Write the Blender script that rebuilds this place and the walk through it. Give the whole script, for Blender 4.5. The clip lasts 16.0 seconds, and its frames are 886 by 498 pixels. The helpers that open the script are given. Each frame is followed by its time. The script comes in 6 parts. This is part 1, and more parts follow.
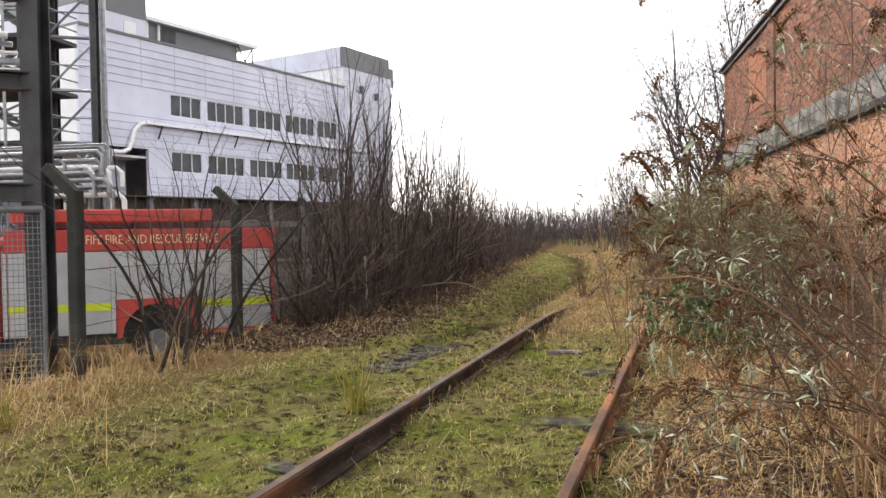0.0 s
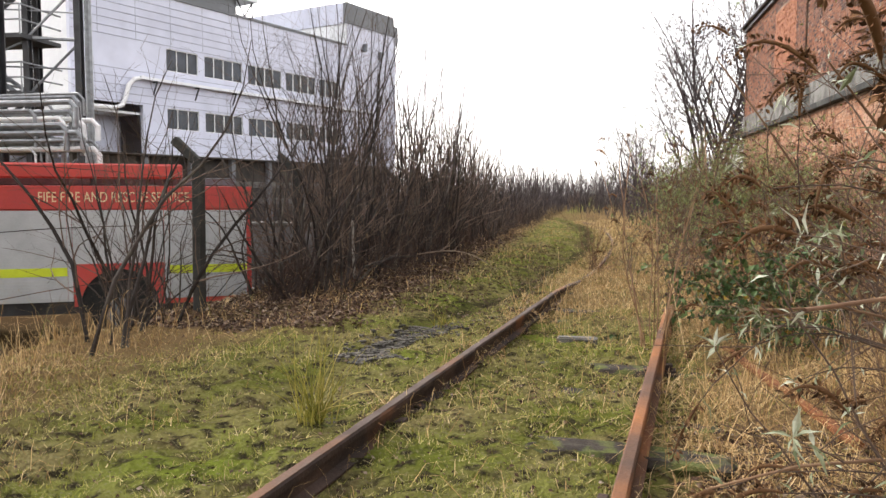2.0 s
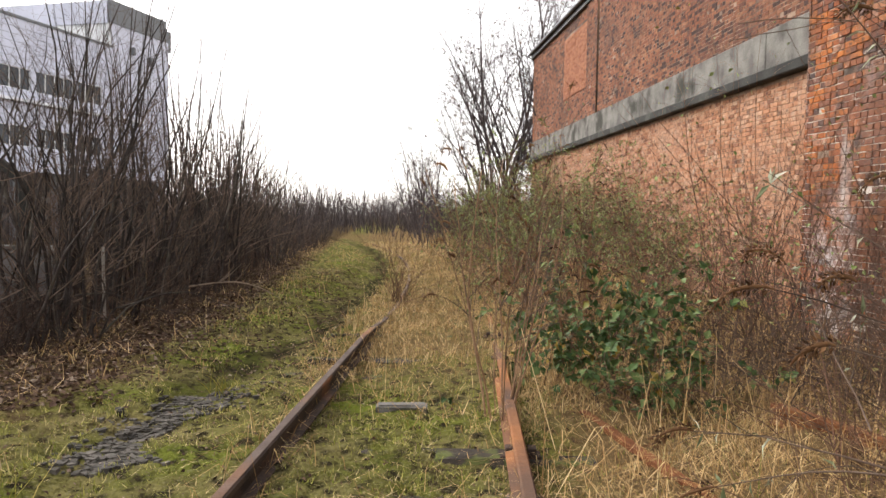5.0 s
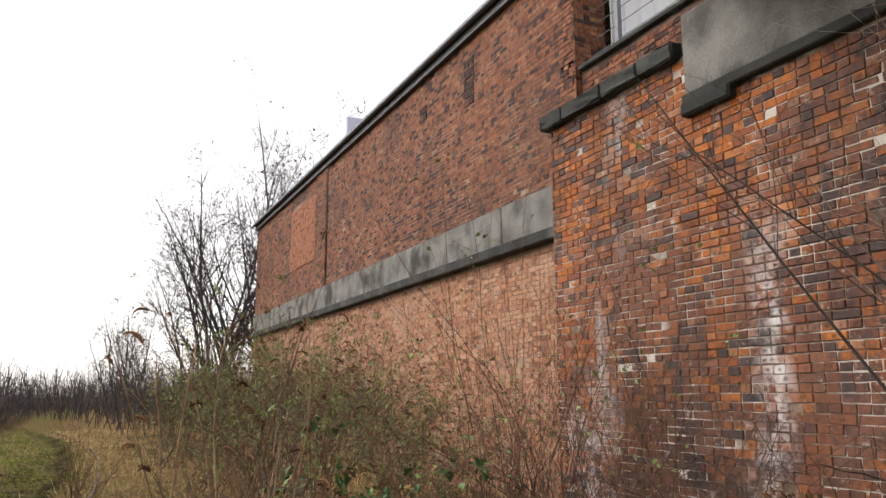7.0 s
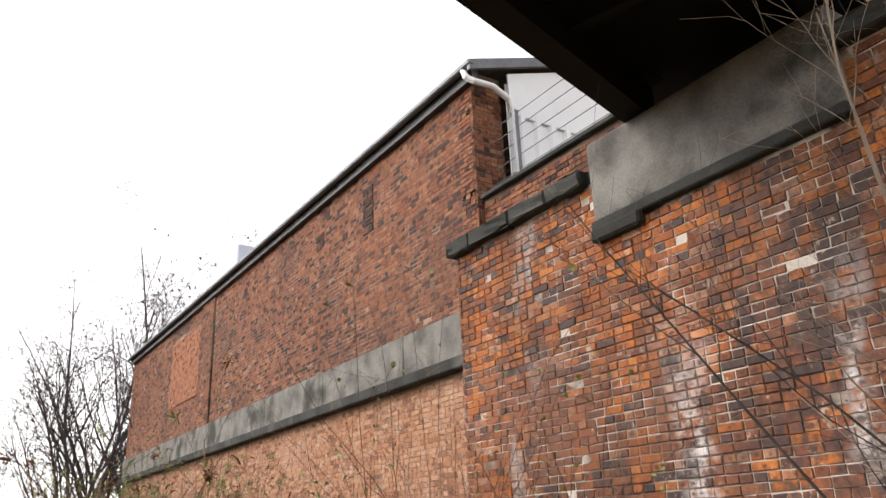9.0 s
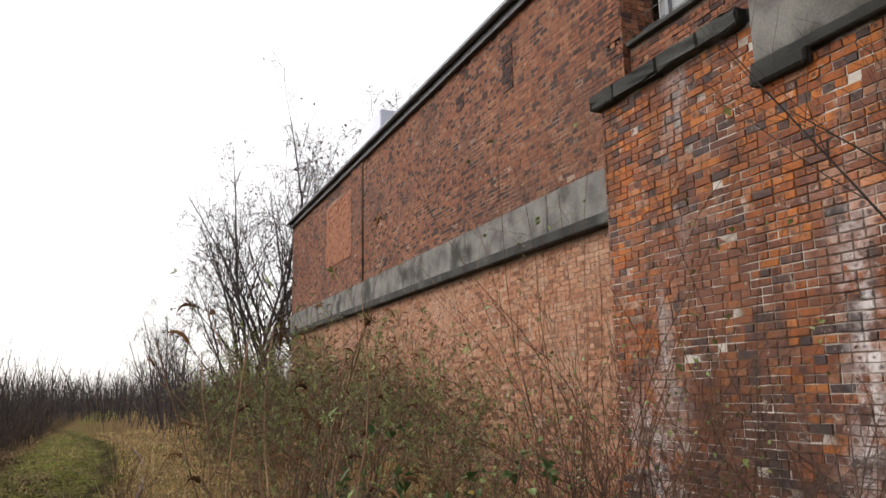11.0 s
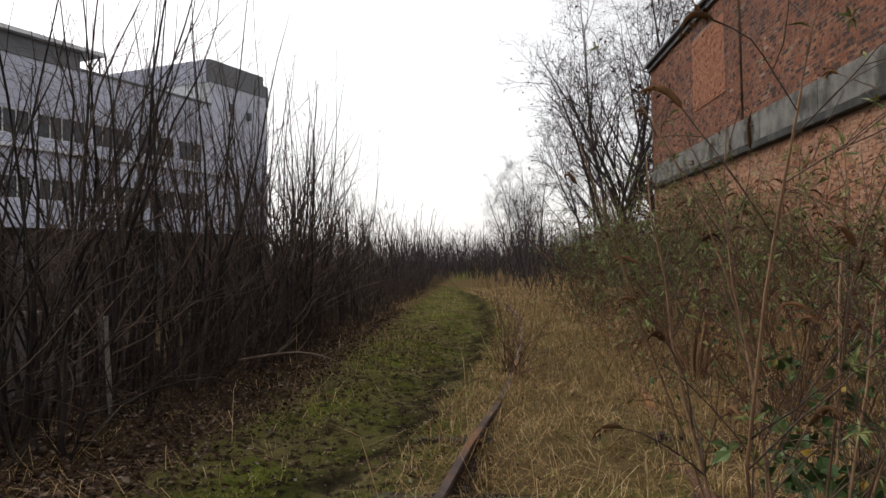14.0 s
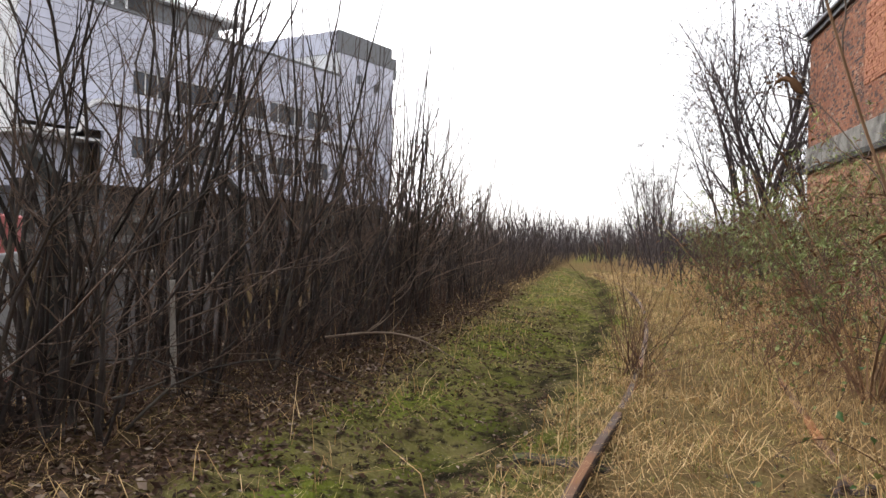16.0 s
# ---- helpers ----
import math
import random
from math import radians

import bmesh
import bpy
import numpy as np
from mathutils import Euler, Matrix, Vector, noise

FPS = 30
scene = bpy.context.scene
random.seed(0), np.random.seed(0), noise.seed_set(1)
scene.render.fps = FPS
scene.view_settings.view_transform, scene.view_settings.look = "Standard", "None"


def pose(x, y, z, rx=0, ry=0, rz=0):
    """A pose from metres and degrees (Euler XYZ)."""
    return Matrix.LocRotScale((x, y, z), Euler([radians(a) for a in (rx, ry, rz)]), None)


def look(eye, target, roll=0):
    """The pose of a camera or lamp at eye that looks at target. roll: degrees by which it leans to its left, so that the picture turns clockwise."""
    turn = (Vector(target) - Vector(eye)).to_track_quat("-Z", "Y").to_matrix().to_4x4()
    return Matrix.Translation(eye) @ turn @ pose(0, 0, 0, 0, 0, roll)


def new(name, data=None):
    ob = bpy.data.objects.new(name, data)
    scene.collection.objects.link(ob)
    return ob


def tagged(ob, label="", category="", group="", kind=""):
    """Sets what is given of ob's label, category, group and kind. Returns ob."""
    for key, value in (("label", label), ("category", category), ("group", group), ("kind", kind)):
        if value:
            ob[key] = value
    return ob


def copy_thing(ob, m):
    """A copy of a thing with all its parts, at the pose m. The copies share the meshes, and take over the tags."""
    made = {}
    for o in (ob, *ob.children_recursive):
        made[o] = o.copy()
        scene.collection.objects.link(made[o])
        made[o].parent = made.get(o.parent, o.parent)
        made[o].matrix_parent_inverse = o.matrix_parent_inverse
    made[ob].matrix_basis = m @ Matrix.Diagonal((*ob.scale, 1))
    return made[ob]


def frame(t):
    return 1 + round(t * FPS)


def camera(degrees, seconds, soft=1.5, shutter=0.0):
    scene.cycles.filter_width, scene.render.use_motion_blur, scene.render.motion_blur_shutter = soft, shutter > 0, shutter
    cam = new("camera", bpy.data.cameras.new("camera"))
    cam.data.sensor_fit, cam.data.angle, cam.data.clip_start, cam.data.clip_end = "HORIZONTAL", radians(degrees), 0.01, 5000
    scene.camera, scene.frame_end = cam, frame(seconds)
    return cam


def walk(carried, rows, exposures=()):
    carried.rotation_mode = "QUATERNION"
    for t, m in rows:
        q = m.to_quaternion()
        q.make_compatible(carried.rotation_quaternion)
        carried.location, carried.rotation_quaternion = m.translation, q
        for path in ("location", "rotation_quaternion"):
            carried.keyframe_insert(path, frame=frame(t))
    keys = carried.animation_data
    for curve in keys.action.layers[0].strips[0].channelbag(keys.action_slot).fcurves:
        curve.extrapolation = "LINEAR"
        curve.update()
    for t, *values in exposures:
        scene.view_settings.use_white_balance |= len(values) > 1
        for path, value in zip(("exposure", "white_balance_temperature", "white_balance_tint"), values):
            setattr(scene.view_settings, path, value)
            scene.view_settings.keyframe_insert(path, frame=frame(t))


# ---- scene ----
cam = camera(60.1, 16.0)
METRES, EYE, TILT, LEAN, TURN = 8.3, 1.5, 0.9, -1.4, 11.1
ROWS = [
    (0.0, 0.0, 0.0, 0.0, -0.09, -2.34, 2.26),
    (0.5, 0.0086, 0.0443, -0.0018, -0.47, -2.66, 2.21),
    (1.0, 0.0073, 0.0933, -0.0028, -4.66, -4.63, 2.82),
    (1.5, 0.0192, 0.1435, -0.0089, -2.62, -4.01, 3.44),
    (2.0, 0.0155, 0.1762, -0.0065, 0.25, -4.98, 1.27),
    (2.5, -0.011, 0.2267, -0.0037, -11.07, 0.74, 2.95),
    (3.0, -0.0156, 0.253, -0.0029, -13.13, -2.7, 2.18),
    (5.5, 0.0227, 0.4543, -0.0055, -17.88, -3.66, -1.26),
    (6.0, 0.0284, 0.5075, -0.0073, -25.57, -2.13, 1.65),
    (6.5, 0.0539, 0.5428, 0.0, -31.62, 4.98, 3.13),
    (7.0, 0.0688, 0.5657, -0.0, -36.43, 9.34, 0.62),
    (7.5, 0.0746, 0.5867, 0.0029, -48.4, 13.52, 0.9),
    (8.0, 0.0756, 0.6066, 0.0073, -53.22, 18.25, 4.15),
    (8.5, 0.0768, 0.6076, 0.0073, -49.56, 20.29, 3.48),
    (9.0, 0.0781, 0.612, 0.0058, -44.51, 18.92, 2.72),
    (11.5, 0.0787, 0.6159, -0.0006, -27.45, 5.99, 1.18),
    (12.0, 0.0766, 0.6354, -0.0056, -19.31, 3.0, 0.51),
    (12.5, 0.0688, 0.6708, -0.0119, -18.21, 1.64, 1.3),
    (13.0, 0.073, 0.7021, -0.012, -14.54, 0.05, 2.24),
    (13.5, 0.0915, 0.743, -0.0159, -8.77, -1.92, 2.98),
    (14.0, 0.0872, 0.7889, -0.0164, -8.35, -0.26, 2.72),
    (14.5, 0.0875, 0.8143, -0.0173, -2.13, -0.22, 4.42),
    (15.0, 0.0974, 0.8574, -0.0181, -0.81, 1.17, 5.14),
    (15.5, 0.1019, 0.8923, -0.0243, 1.38, -3.54, 0.38),
    (16.0, 0.1147, 0.9416, -0.0244, 0.72, -1.66, -0.1),
]
EXPOSURES = [(0.0, 1.80, 6650, 12), (2.0, 1.87, 6700, 12), (3.0, 1.05, 6700, 12), (4.2, 1.45, 6750, 12), (5.5, 1.75, 6800, 12), (6.5, 1.80, 6750, 12), (7.0, 1.25, 6700, 12), (8.5, 1.60, 6700, 12), (9.2, 1.50, 6700, 12), (11.3, 0.85, 6650, 12), (12.5, 0.06, 6600, 12), (13.5, 0.24, 6600, 12), (14.5, 0.47, 6550, 12), (15.5, 0.70, 6500, 12), (16.0, 1.50, 6500, 12)]
walk(cam, [(t, pose(0, 0, EYE, TILT, LEAN, TURN) @ pose(METRES * x, METRES * y, METRES * z, 90 + pitch, roll, yaw)) for t, x, y, z, yaw, pitch, roll in ROWS], EXPOSURES)

# ---------------------------------------------------------------- light
world = bpy.data.worlds.new("sky")
scene.world = world
world.use_nodes = True
wn, wl = world.node_tree.nodes, world.node_tree.links
wn.clear()
sky = wn.new("ShaderNodeTexSky")
sky.sky_type = "NISHITA"
sky.sun_disc = False
sky.sun_elevation = radians(38)
sky.sun_rotation = radians(305)
sky.dust_density = 2.0
sky.air_density = 1.2
pale = wn.new("ShaderNodeHueSaturation")
pale.inputs["Saturation"].default_value = 0.12
back = wn.new("ShaderNodeBackground")
back.inputs["Strength"].default_value = 0.15
outw = wn.new("ShaderNodeOutputWorld")
wl.new(sky.outputs[0], pale.inputs["Color"])
wl.new(pale.outputs[0], back.inputs["Color"])
wl.new(back.outputs[0], outw.inputs["Surface"])

sun_data = bpy.data.lights.new("sun", "SUN")
sun_data.energy, sun_data.angle, sun_data.color = 0.5, radians(40), (1.0, 0.95, 0.88)
sun = new("sun", sun_data)
sun.matrix_world = look((-22, 15, 21), (0, 0, 0))


# ---------------------------------------------------------------- materials
def mat(name, base, other=None, scale=6.0, rough=0.85, metal=0.0, fine=40.0, bump=0.15, vary=0.0, island=False,
        third=None, third_scale=1.2, third_lo=0.55, third_hi=0.7, fine_mix=0.35):
    """Two-scale noise colour with grain, bump and, where wanted, a change from piece to piece."""
    m = bpy.data.materials.new(name)
    m.use_nodes = True
    n, l = m.node_tree.nodes, m.node_tree.links
    b = n["Principled BSDF"]
    b.inputs["Roughness"].default_value, b.inputs["Metallic"].default_value = rough, metal
    b.inputs["Specular IOR Level"].default_value = 0.15 if rough > 0.7 else 0.4
    tc = n.new("ShaderNodeTexCoord")
    big, small = n.new("ShaderNodeTexNoise"), n.new("ShaderNodeTexNoise")
    big.inputs["Scale"].default_value, big.inputs["Detail"].default_value = scale, 5.0
    small.inputs["Scale"].default_value, small.inputs["Detail"].default_value = fine, 4.0
    l.new(tc.outputs["Object"], big.inputs["Vector"])
    l.new(tc.outputs["Object"], small.inputs["Vector"])
    mx = n.new("ShaderNodeMix")
    mx.data_type = "RGBA"
    mx.inputs[6].default_value = (*base, 1)
    mx.inputs[7].default_value = (*(other or [c * 0.6 for c in base]), 1)
    ramp = n.new("ShaderNodeMapRange")
    ramp.inputs["From Min"].default_value, ramp.inputs["From Max"].default_value = 0.36, 0.64
    l.new(big.outputs["Fac"], ramp.inputs["Value"])
    l.new(ramp.outputs[0], mx.inputs[0])
    col = mx.outputs[2]
    if third:
        tn = n.new("ShaderNodeTexNoise")
        tn.inputs["Scale"].default_value, tn.inputs["Detail"].default_value = third_scale, 6.0
        l.new(tc.outputs["Object"], tn.inputs["Vector"])
        tr = n.new("ShaderNodeMapRange")
        tr.inputs["From Min"].default_value, tr.inputs["From Max"].default_value = third_lo, third_hi
        l.new(tn.outputs["Fac"], tr.inputs["Value"])
        m3 = n.new("ShaderNodeMix")
        m3.data_type = "RGBA"
        m3.inputs[7].default_value = (*third, 1)
        l.new(tr.outputs[0], m3.inputs[0])
        l.new(col, m3.inputs[6])
        col = m3.outputs[2]
    hs = n.new("ShaderNodeHueSaturation")
    l.new(col, hs.inputs["Color"])
    val = n.new("ShaderNodeMapRange")
    val.inputs["To Min"].default_value, val.inputs["To Max"].default_value = 1 - fine_mix, 1 + fine_mix
    l.new(small.outputs["Fac"], val.inputs["Value"])
    v = val.outputs[0]
    if vary:
        if island:
            src = n.new("ShaderNodeNewGeometry").outputs["Random Per Island"]
        else:
            src = n.new("ShaderNodeObjectInfo").outputs["Random"]
        vr = n.new("ShaderNodeMapRange")
        vr.inputs["To Min"].default_value, vr.inputs["To Max"].default_value = 1 - vary, 1 + vary
        l.new(src, vr.inputs["Value"])
        mul = n.new("ShaderNodeMath")
        mul.operation = "MULTIPLY"
        l.new(v, mul.inputs[0])
        l.new(vr.outputs[0], mul.inputs[1])
        v = mul.outputs[0]
    l.new(v, hs.inputs["Value"])
    l.new(hs.outputs[0], b.inputs["Base Color"])
    if bump:
        bp = n.new("ShaderNodeBump")
        bp.inputs["Strength"].default_value, bp.inputs["Distance"].default_value = bump, 0.02
        l.new(small.outputs["Fac"], bp.inputs["Height"])
        l.new(bp.outputs[0], b.inputs["Normal"])
    return m


def ramp_mat(name, stops, rough=0.85, island=True, fine=30.0, fine_mix=0.3, bump=0.3, stain=None, stain_scale=0.7,
             stain_lo=0.52, stain_hi=0.68, streak=1.0, second=None, second_scale=0.9, second_lo=0.6, second_hi=0.68, mottle=(), salts_shade=(), marks=None):
    """A colour for each piece from a ramp, with grain and up to two stains (white salt, soot) laid over all, then
    placed patches of salt, streaks and shade.
    """
    m = bpy.data.materials.new(name)
    m.use_nodes = True
    n, l = m.node_tree.nodes, m.node_tree.links
    b = n["Principled BSDF"]
    b.inputs["Roughness"].default_value, b.inputs["Specular IOR Level"].default_value = rough, 0.2
    src = n.new("ShaderNodeNewGeometry").outputs["Random Per Island"] if island else n.new("ShaderNodeObjectInfo").outputs["Random"]
    cr = n.new("ShaderNodeValToRGB")
    el = cr.color_ramp.elements
    while len(el) < len(stops):
        el.new(0.5)
    for e, (p, c) in zip(el, stops):
        e.position, e.color = p, (*c, 1)
    l.new(src, cr.inputs[0])
    col = cr.outputs[0]
    geo = n.new("ShaderNodeNewGeometry")
    for colour, sc, lo, hi in ((stain, stain_scale, stain_lo, stain_hi), (second, second_scale, second_lo, second_hi)):
        if not colour:
            continue
        mp = n.new("ShaderNodeMapping")
        mp.inputs["Scale"].default_value = (1, 1, streak)
        l.new(geo.outputs["Position"], mp.inputs["Vector"])
        tn = n.new("ShaderNodeTexNoise")
        tn.inputs["Scale"].default_value, tn.inputs["Detail"].default_value = sc, 8.0
        tn.inputs["Roughness"].default_value = 0.65
        l.new(mp.outputs[0], tn.inputs["Vector"])
        tr = n.new("ShaderNodeMapRange")
        tr.inputs["From Min"].default_value, tr.inputs["From Max"].default_value = lo, hi
        tr.inputs["To Max"].default_value = 0.85
        l.new(tn.outputs["Fac"], tr.inputs["Value"])
        m3 = n.new("ShaderNodeMix")
        m3.data_type = "RGBA"
        m3.inputs[7].default_value = (*colour, 1)
        l.new(tr.outputs[0], m3.inputs[0])
        l.new(col, m3.inputs[6])
        col = m3.outputs[2]
    for mid_y, wide, top_z, stained in salts_shade:
        xyz = n.new("ShaderNodeSeparateXYZ")
        l.new(geo.outputs["Position"], xyz.inputs[0])

        def step(src_, a0, a1):
            r_ = n.new("ShaderNodeMapRange")
            r_.inputs["From Min"].default_value, r_.inputs["From Max"].default_value = a0, a1
            l.new(src_, r_.inputs["Value"])
            return r_.outputs[0]

        def arith(kind_, p_, q_):
            m_ = n.new("ShaderNodeMath")
            m_.operation = kind_
            for i_, v_ in enumerate((p_, q_)):
                if isinstance(v_, float):
                    m_.inputs[i_].default_value = v_
                else:
                    l.new(v_, m_.inputs[i_])
            return m_.outputs[0]

        tn = n.new("ShaderNodeTexNoise")
        tn.inputs["Scale"].default_value, tn.inputs["Detail"].default_value, tn.inputs["Roughness"].default_value = 5.0, 7.0, 0.7
        l.new(geo.outputs["Position"], tn.inputs["Vector"])
        drift = n.new("ShaderNodeTexNoise")
        drift.inputs["Scale"].default_value, drift.inputs["Detail"].default_value = 1.4, 4.0
        l.new(geo.outputs["Position"], drift.inputs["Vector"])
        shift = arith("MULTIPLY", arith("SUBTRACT", drift.outputs["Fac"], 0.5), 0.9)
        near = step(arith("ABSOLUTE", arith("ADD", arith("SUBTRACT", xyz.outputs["Y"], mid_y), shift), 0.0), wide, wide * 0.2)
        mask = arith("MULTIPLY", arith("MULTIPLY", near, step(xyz.outputs["Z"], top_z, top_z - 0.7)), step(tn.outputs["Fac"], 0.42, 0.56))
        m3 = n.new("ShaderNodeMix")
        m3.data_type = "RGBA"
        m3.inputs[7].default_value = (*stained, 1)
        l.new(mask, m3.inputs[0])
        l.new(col, m3.inputs[6])
        col = m3.outputs[2]
    if marks:
        # dark fired heart of many bricks, of another size on each
        if marks == "own":
            away = n.new("ShaderNodeTexCoord").outputs["Object"]
        else:
            at_ = n.new("ShaderNodeAttribute")
            at_.attribute_name = marks
            away = at_.outputs["Vector"]

        def calc(kind_, p_, q_):
            m_ = n.new("ShaderNodeMath")
            m_.operation = kind_
            for i_, v_ in enumerate((p_, q_)):
                if isinstance(v_, float):
                    m_.inputs[i_].default_value = v_
                else:
                    l.new(v_, m_.inputs[i_])
            return m_.outputs[0]

        flat = n.new("ShaderNodeMapping")
        flat.inputs["Scale"].default_value = (0.0, 0.8, 1.25)
        l.new(away, flat.inputs["Vector"])
        far = n.new("ShaderNodeVectorMath")
        far.operation = "LENGTH"
        l.new(flat.outputs[0], far.inputs[0])
        wob = n.new("ShaderNodeTexNoise")
        wob.inputs["Scale"].default_value, wob.inputs["Detail"].default_value = 28.0, 3.0
        l.new(geo.outputs["Position"], wob.inputs["Vector"])
        size = calc("SUBTRACT", calc("MULTIPLY", calc("FRACT", calc("MULTIPLY", src, 37.7), 0.0), 0.062), 0.034)
        edge = calc("ADD", calc("SUBTRACT", size, far.outputs["Value"]), calc("MULTIPLY", calc("SUBTRACT", wob.outputs["Fac"], 0.5), 0.03))
        soft_ = n.new("ShaderNodeMapRange")
        soft_.inputs["From Min"].default_value, soft_.inputs["From Max"].default_value = -0.008, 0.008
        soft_.inputs["To Max"].default_value = 0.8
        l.new(edge, soft_.inputs["Value"])
        m3 = n.new("ShaderNodeMix")
        m3.data_type = "RGBA"
        m3.inputs[7].default_value = (0.045, 0.028, 0.026, 1)
        l.new(soft_.outputs[0], m3.inputs[0])
        l.new(col, m3.inputs[6])
        col = m3.outputs[2]
    for colour, sc, lo, hi in mottle:
        tn = n.new("ShaderNodeTexNoise")
        tn.inputs["Scale"].default_value, tn.inputs["Detail"].default_value = sc, 7.0
        tn.inputs["Roughness"].default_value = 0.7
        l.new(geo.outputs["Position"], tn.inputs["Vector"])
        tr = n.new("ShaderNodeMapRange")
        tr.inputs["From Min"].default_value, tr.inputs["From Max"].default_value = lo, hi
        tr.inputs["To Max"].default_value = 0.8
        l.new(tn.outputs["Fac"], tr.inputs["Value"])
        m3 = n.new("ShaderNodeMix")
        m3.data_type = "RGBA"
        m3.inputs[7].default_value = (*colour, 1)
        l.new(tr.outputs[0], m3.inputs[0])
        l.new(col, m3.inputs[6])
        col = m3.outputs[2]
    sm = n.new("ShaderNodeTexNoise")
    sm.inputs["Scale"].default_value, sm.inputs["Detail"].default_value = fine, 5.0
    l.new(geo.outputs["Position"], sm.inputs["Vector"])
    vr = n.new("ShaderNodeMapRange")
    vr.inputs["To Min"].default_value, vr.inputs["To Max"].default_value = 1 - fine_mix, 1 + fine_mix
    l.new(sm.outputs["Fac"], vr.inputs["Value"])
    hs = n.new("ShaderNodeHueSaturation")
    l.new(col, hs.inputs["Color"])
    l.new(vr.outputs[0], hs.inputs["Value"])
    l.new(hs.outputs[0], b.inputs["Base Color"])
    if bump:
        bp = n.new("ShaderNodeBump")
        bp.inputs["Strength"].default_value, bp.inputs["Distance"].default_value = bump, 0.01
        l.new(sm.outputs["Fac"], bp.inputs["Height"])
        l.new(bp.outputs[0], b.inputs["Normal"])
    return m


def leaf_mat(name, stops, rough=0.6, through_light=0.25):
    m = ramp_mat(name, stops, rough=rough, fine=60.0, fine_mix=0.25, bump=0.0)
    b = m.node_tree.nodes["Principled BSDF"]
    b.inputs["Specular IOR Level"].default_value = 0.08
    return m


PIER_STOPS = [(0.0, (0.055, 0.043, 0.044)), (0.07, (0.080, 0.050, 0.044)), (0.12, (0.140, 0.056, 0.036)), (0.35, (0.215, 0.068, 0.028)), (0.62, (0.300, 0.093, 0.026)),
              (0.85, (0.400, 0.134, 0.032)), (1.0, (0.290, 0.160, 0.110))]
PIER_SPOTS = (((0.165, 0.074, 0.048), 1.1, 0.50, 0.64), ((0.045, 0.036, 0.036), 2.6, 0.55, 0.62), ((0.40, 0.33, 0.28), 9.0, 0.60, 0.66), ((0.05, 0.032, 0.028), 14.0, 0.56, 0.66))
SALT, STREAK_SHADE = (0.52, 0.48, 0.47), (0.066, 0.040, 0.034)
# First entry puts deck shade into the brick colour; other dark ones are streaks.
PIER_SALTS_SHADE = ((7.75, 0.85, 4.7, STREAK_SHADE), (9.5, 0.34, 2.9, STREAK_SHADE), (10.3, 0.3, 1.5, STREAK_SHADE), (8.72, 0.26, 3.1, SALT), (10.9, 0.55, 1.9, SALT), (7.45, 0.16, 3.3, SALT))
M_PIER = ramp_mat("orange_red_brick", PIER_STOPS, fine_mix=0.5, fine=24.0, marks="mark", mottle=PIER_SPOTS, salts_shade=PIER_SALTS_SHADE, stain=(0.397, 0.358, 0.339), stain_scale=1.8, stain_lo=0.585, stain_hi=0.70, streak=0.35,
                  second=(0.038, 0.029, 0.026), second_scale=0.8, second_lo=0.48, second_hi=0.66, bump=0.7)
M_PIER_ONE = ramp_mat("orange_red_brick_single", PIER_STOPS, fine_mix=0.5, fine=24.0, marks="own", island=False, mottle=PIER_SPOTS, salts_shade=PIER_SALTS_SHADE, stain=(0.397, 0.358, 0.339), stain_scale=1.8, stain_lo=0.585, stain_hi=0.70,
                      streak=0.35, second=(0.038, 0.029, 0.026), second_scale=0.8, second_lo=0.48, second_hi=0.66, bump=0.7)
M_UPPER = ramp_mat("weathered_red_brick", fine_mix=0.5, fine=18.0, marks="mark", stops= [(0.0, (0.038, 0.022, 0.019)), (0.16, (0.070, 0.032, 0.024)), (0.24, (0.160, 0.058, 0.031)), (0.8, (0.218, 0.086, 0.044)), (1.0, (0.256, 0.122, 0.064))], mottle=(((0.035, 0.022, 0.02), 8.0, 0.52, 0.66), ((0.24, 0.12, 0.075), 3.0, 0.58, 0.72)),
                   second=(0.045, 0.029, 0.026), second_scale=0.4, second_lo=0.50, second_hi=0.70)
M_LOWER = ramp_mat("lime_washed_pale_brick", fine_mix=0.5, fine=18.0, marks="mark", stops= [(0.0, (0.166, 0.077, 0.048)), (0.15, (0.269, 0.122, 0.067)), (0.6, (0.358, 0.173, 0.096)), (1.0, (0.397, 0.237, 0.154))], mottle=(((0.12, 0.06, 0.045), 8.0, 0.58, 0.7), ((0.44, 0.33, 0.25), 4.0, 0.54, 0.7)),
                   stain=(0.380, 0.225, 0.150), stain_scale=0.9, stain_lo=0.52, stain_hi=0.70, second=(0.077, 0.051, 0.045), second_scale=0.6, second_lo=0.62, second_hi=0.75)
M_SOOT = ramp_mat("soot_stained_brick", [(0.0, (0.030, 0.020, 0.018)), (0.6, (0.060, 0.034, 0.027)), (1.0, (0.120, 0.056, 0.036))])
M_PANEL = ramp_mat("bright_infill_brick", [(0.0, (0.235, 0.095, 0.055)), (1.0, (0.330, 0.145, 0.080))])
M_MORTAR = mat("dirty_lime_mortar", (0.240, 0.165, 0.120), (0.040, 0.030, 0.025), scale=2.2, fine=60, bump=0.5, third=(0.50, 0.45, 0.40), third_scale=1.6, third_lo=0.47, third_hi=0.57)
M_MORTAR_UP = mat("dark_sooty_mortar", (0.270, 0.190, 0.140), (0.070, 0.050, 0.040), scale=1.2, fine=60)
M_MORTAR_LOW = mat("pale_lime_mortar", (0.330, 0.235, 0.175), (0.160, 0.098, 0.066), scale=2, fine=60)
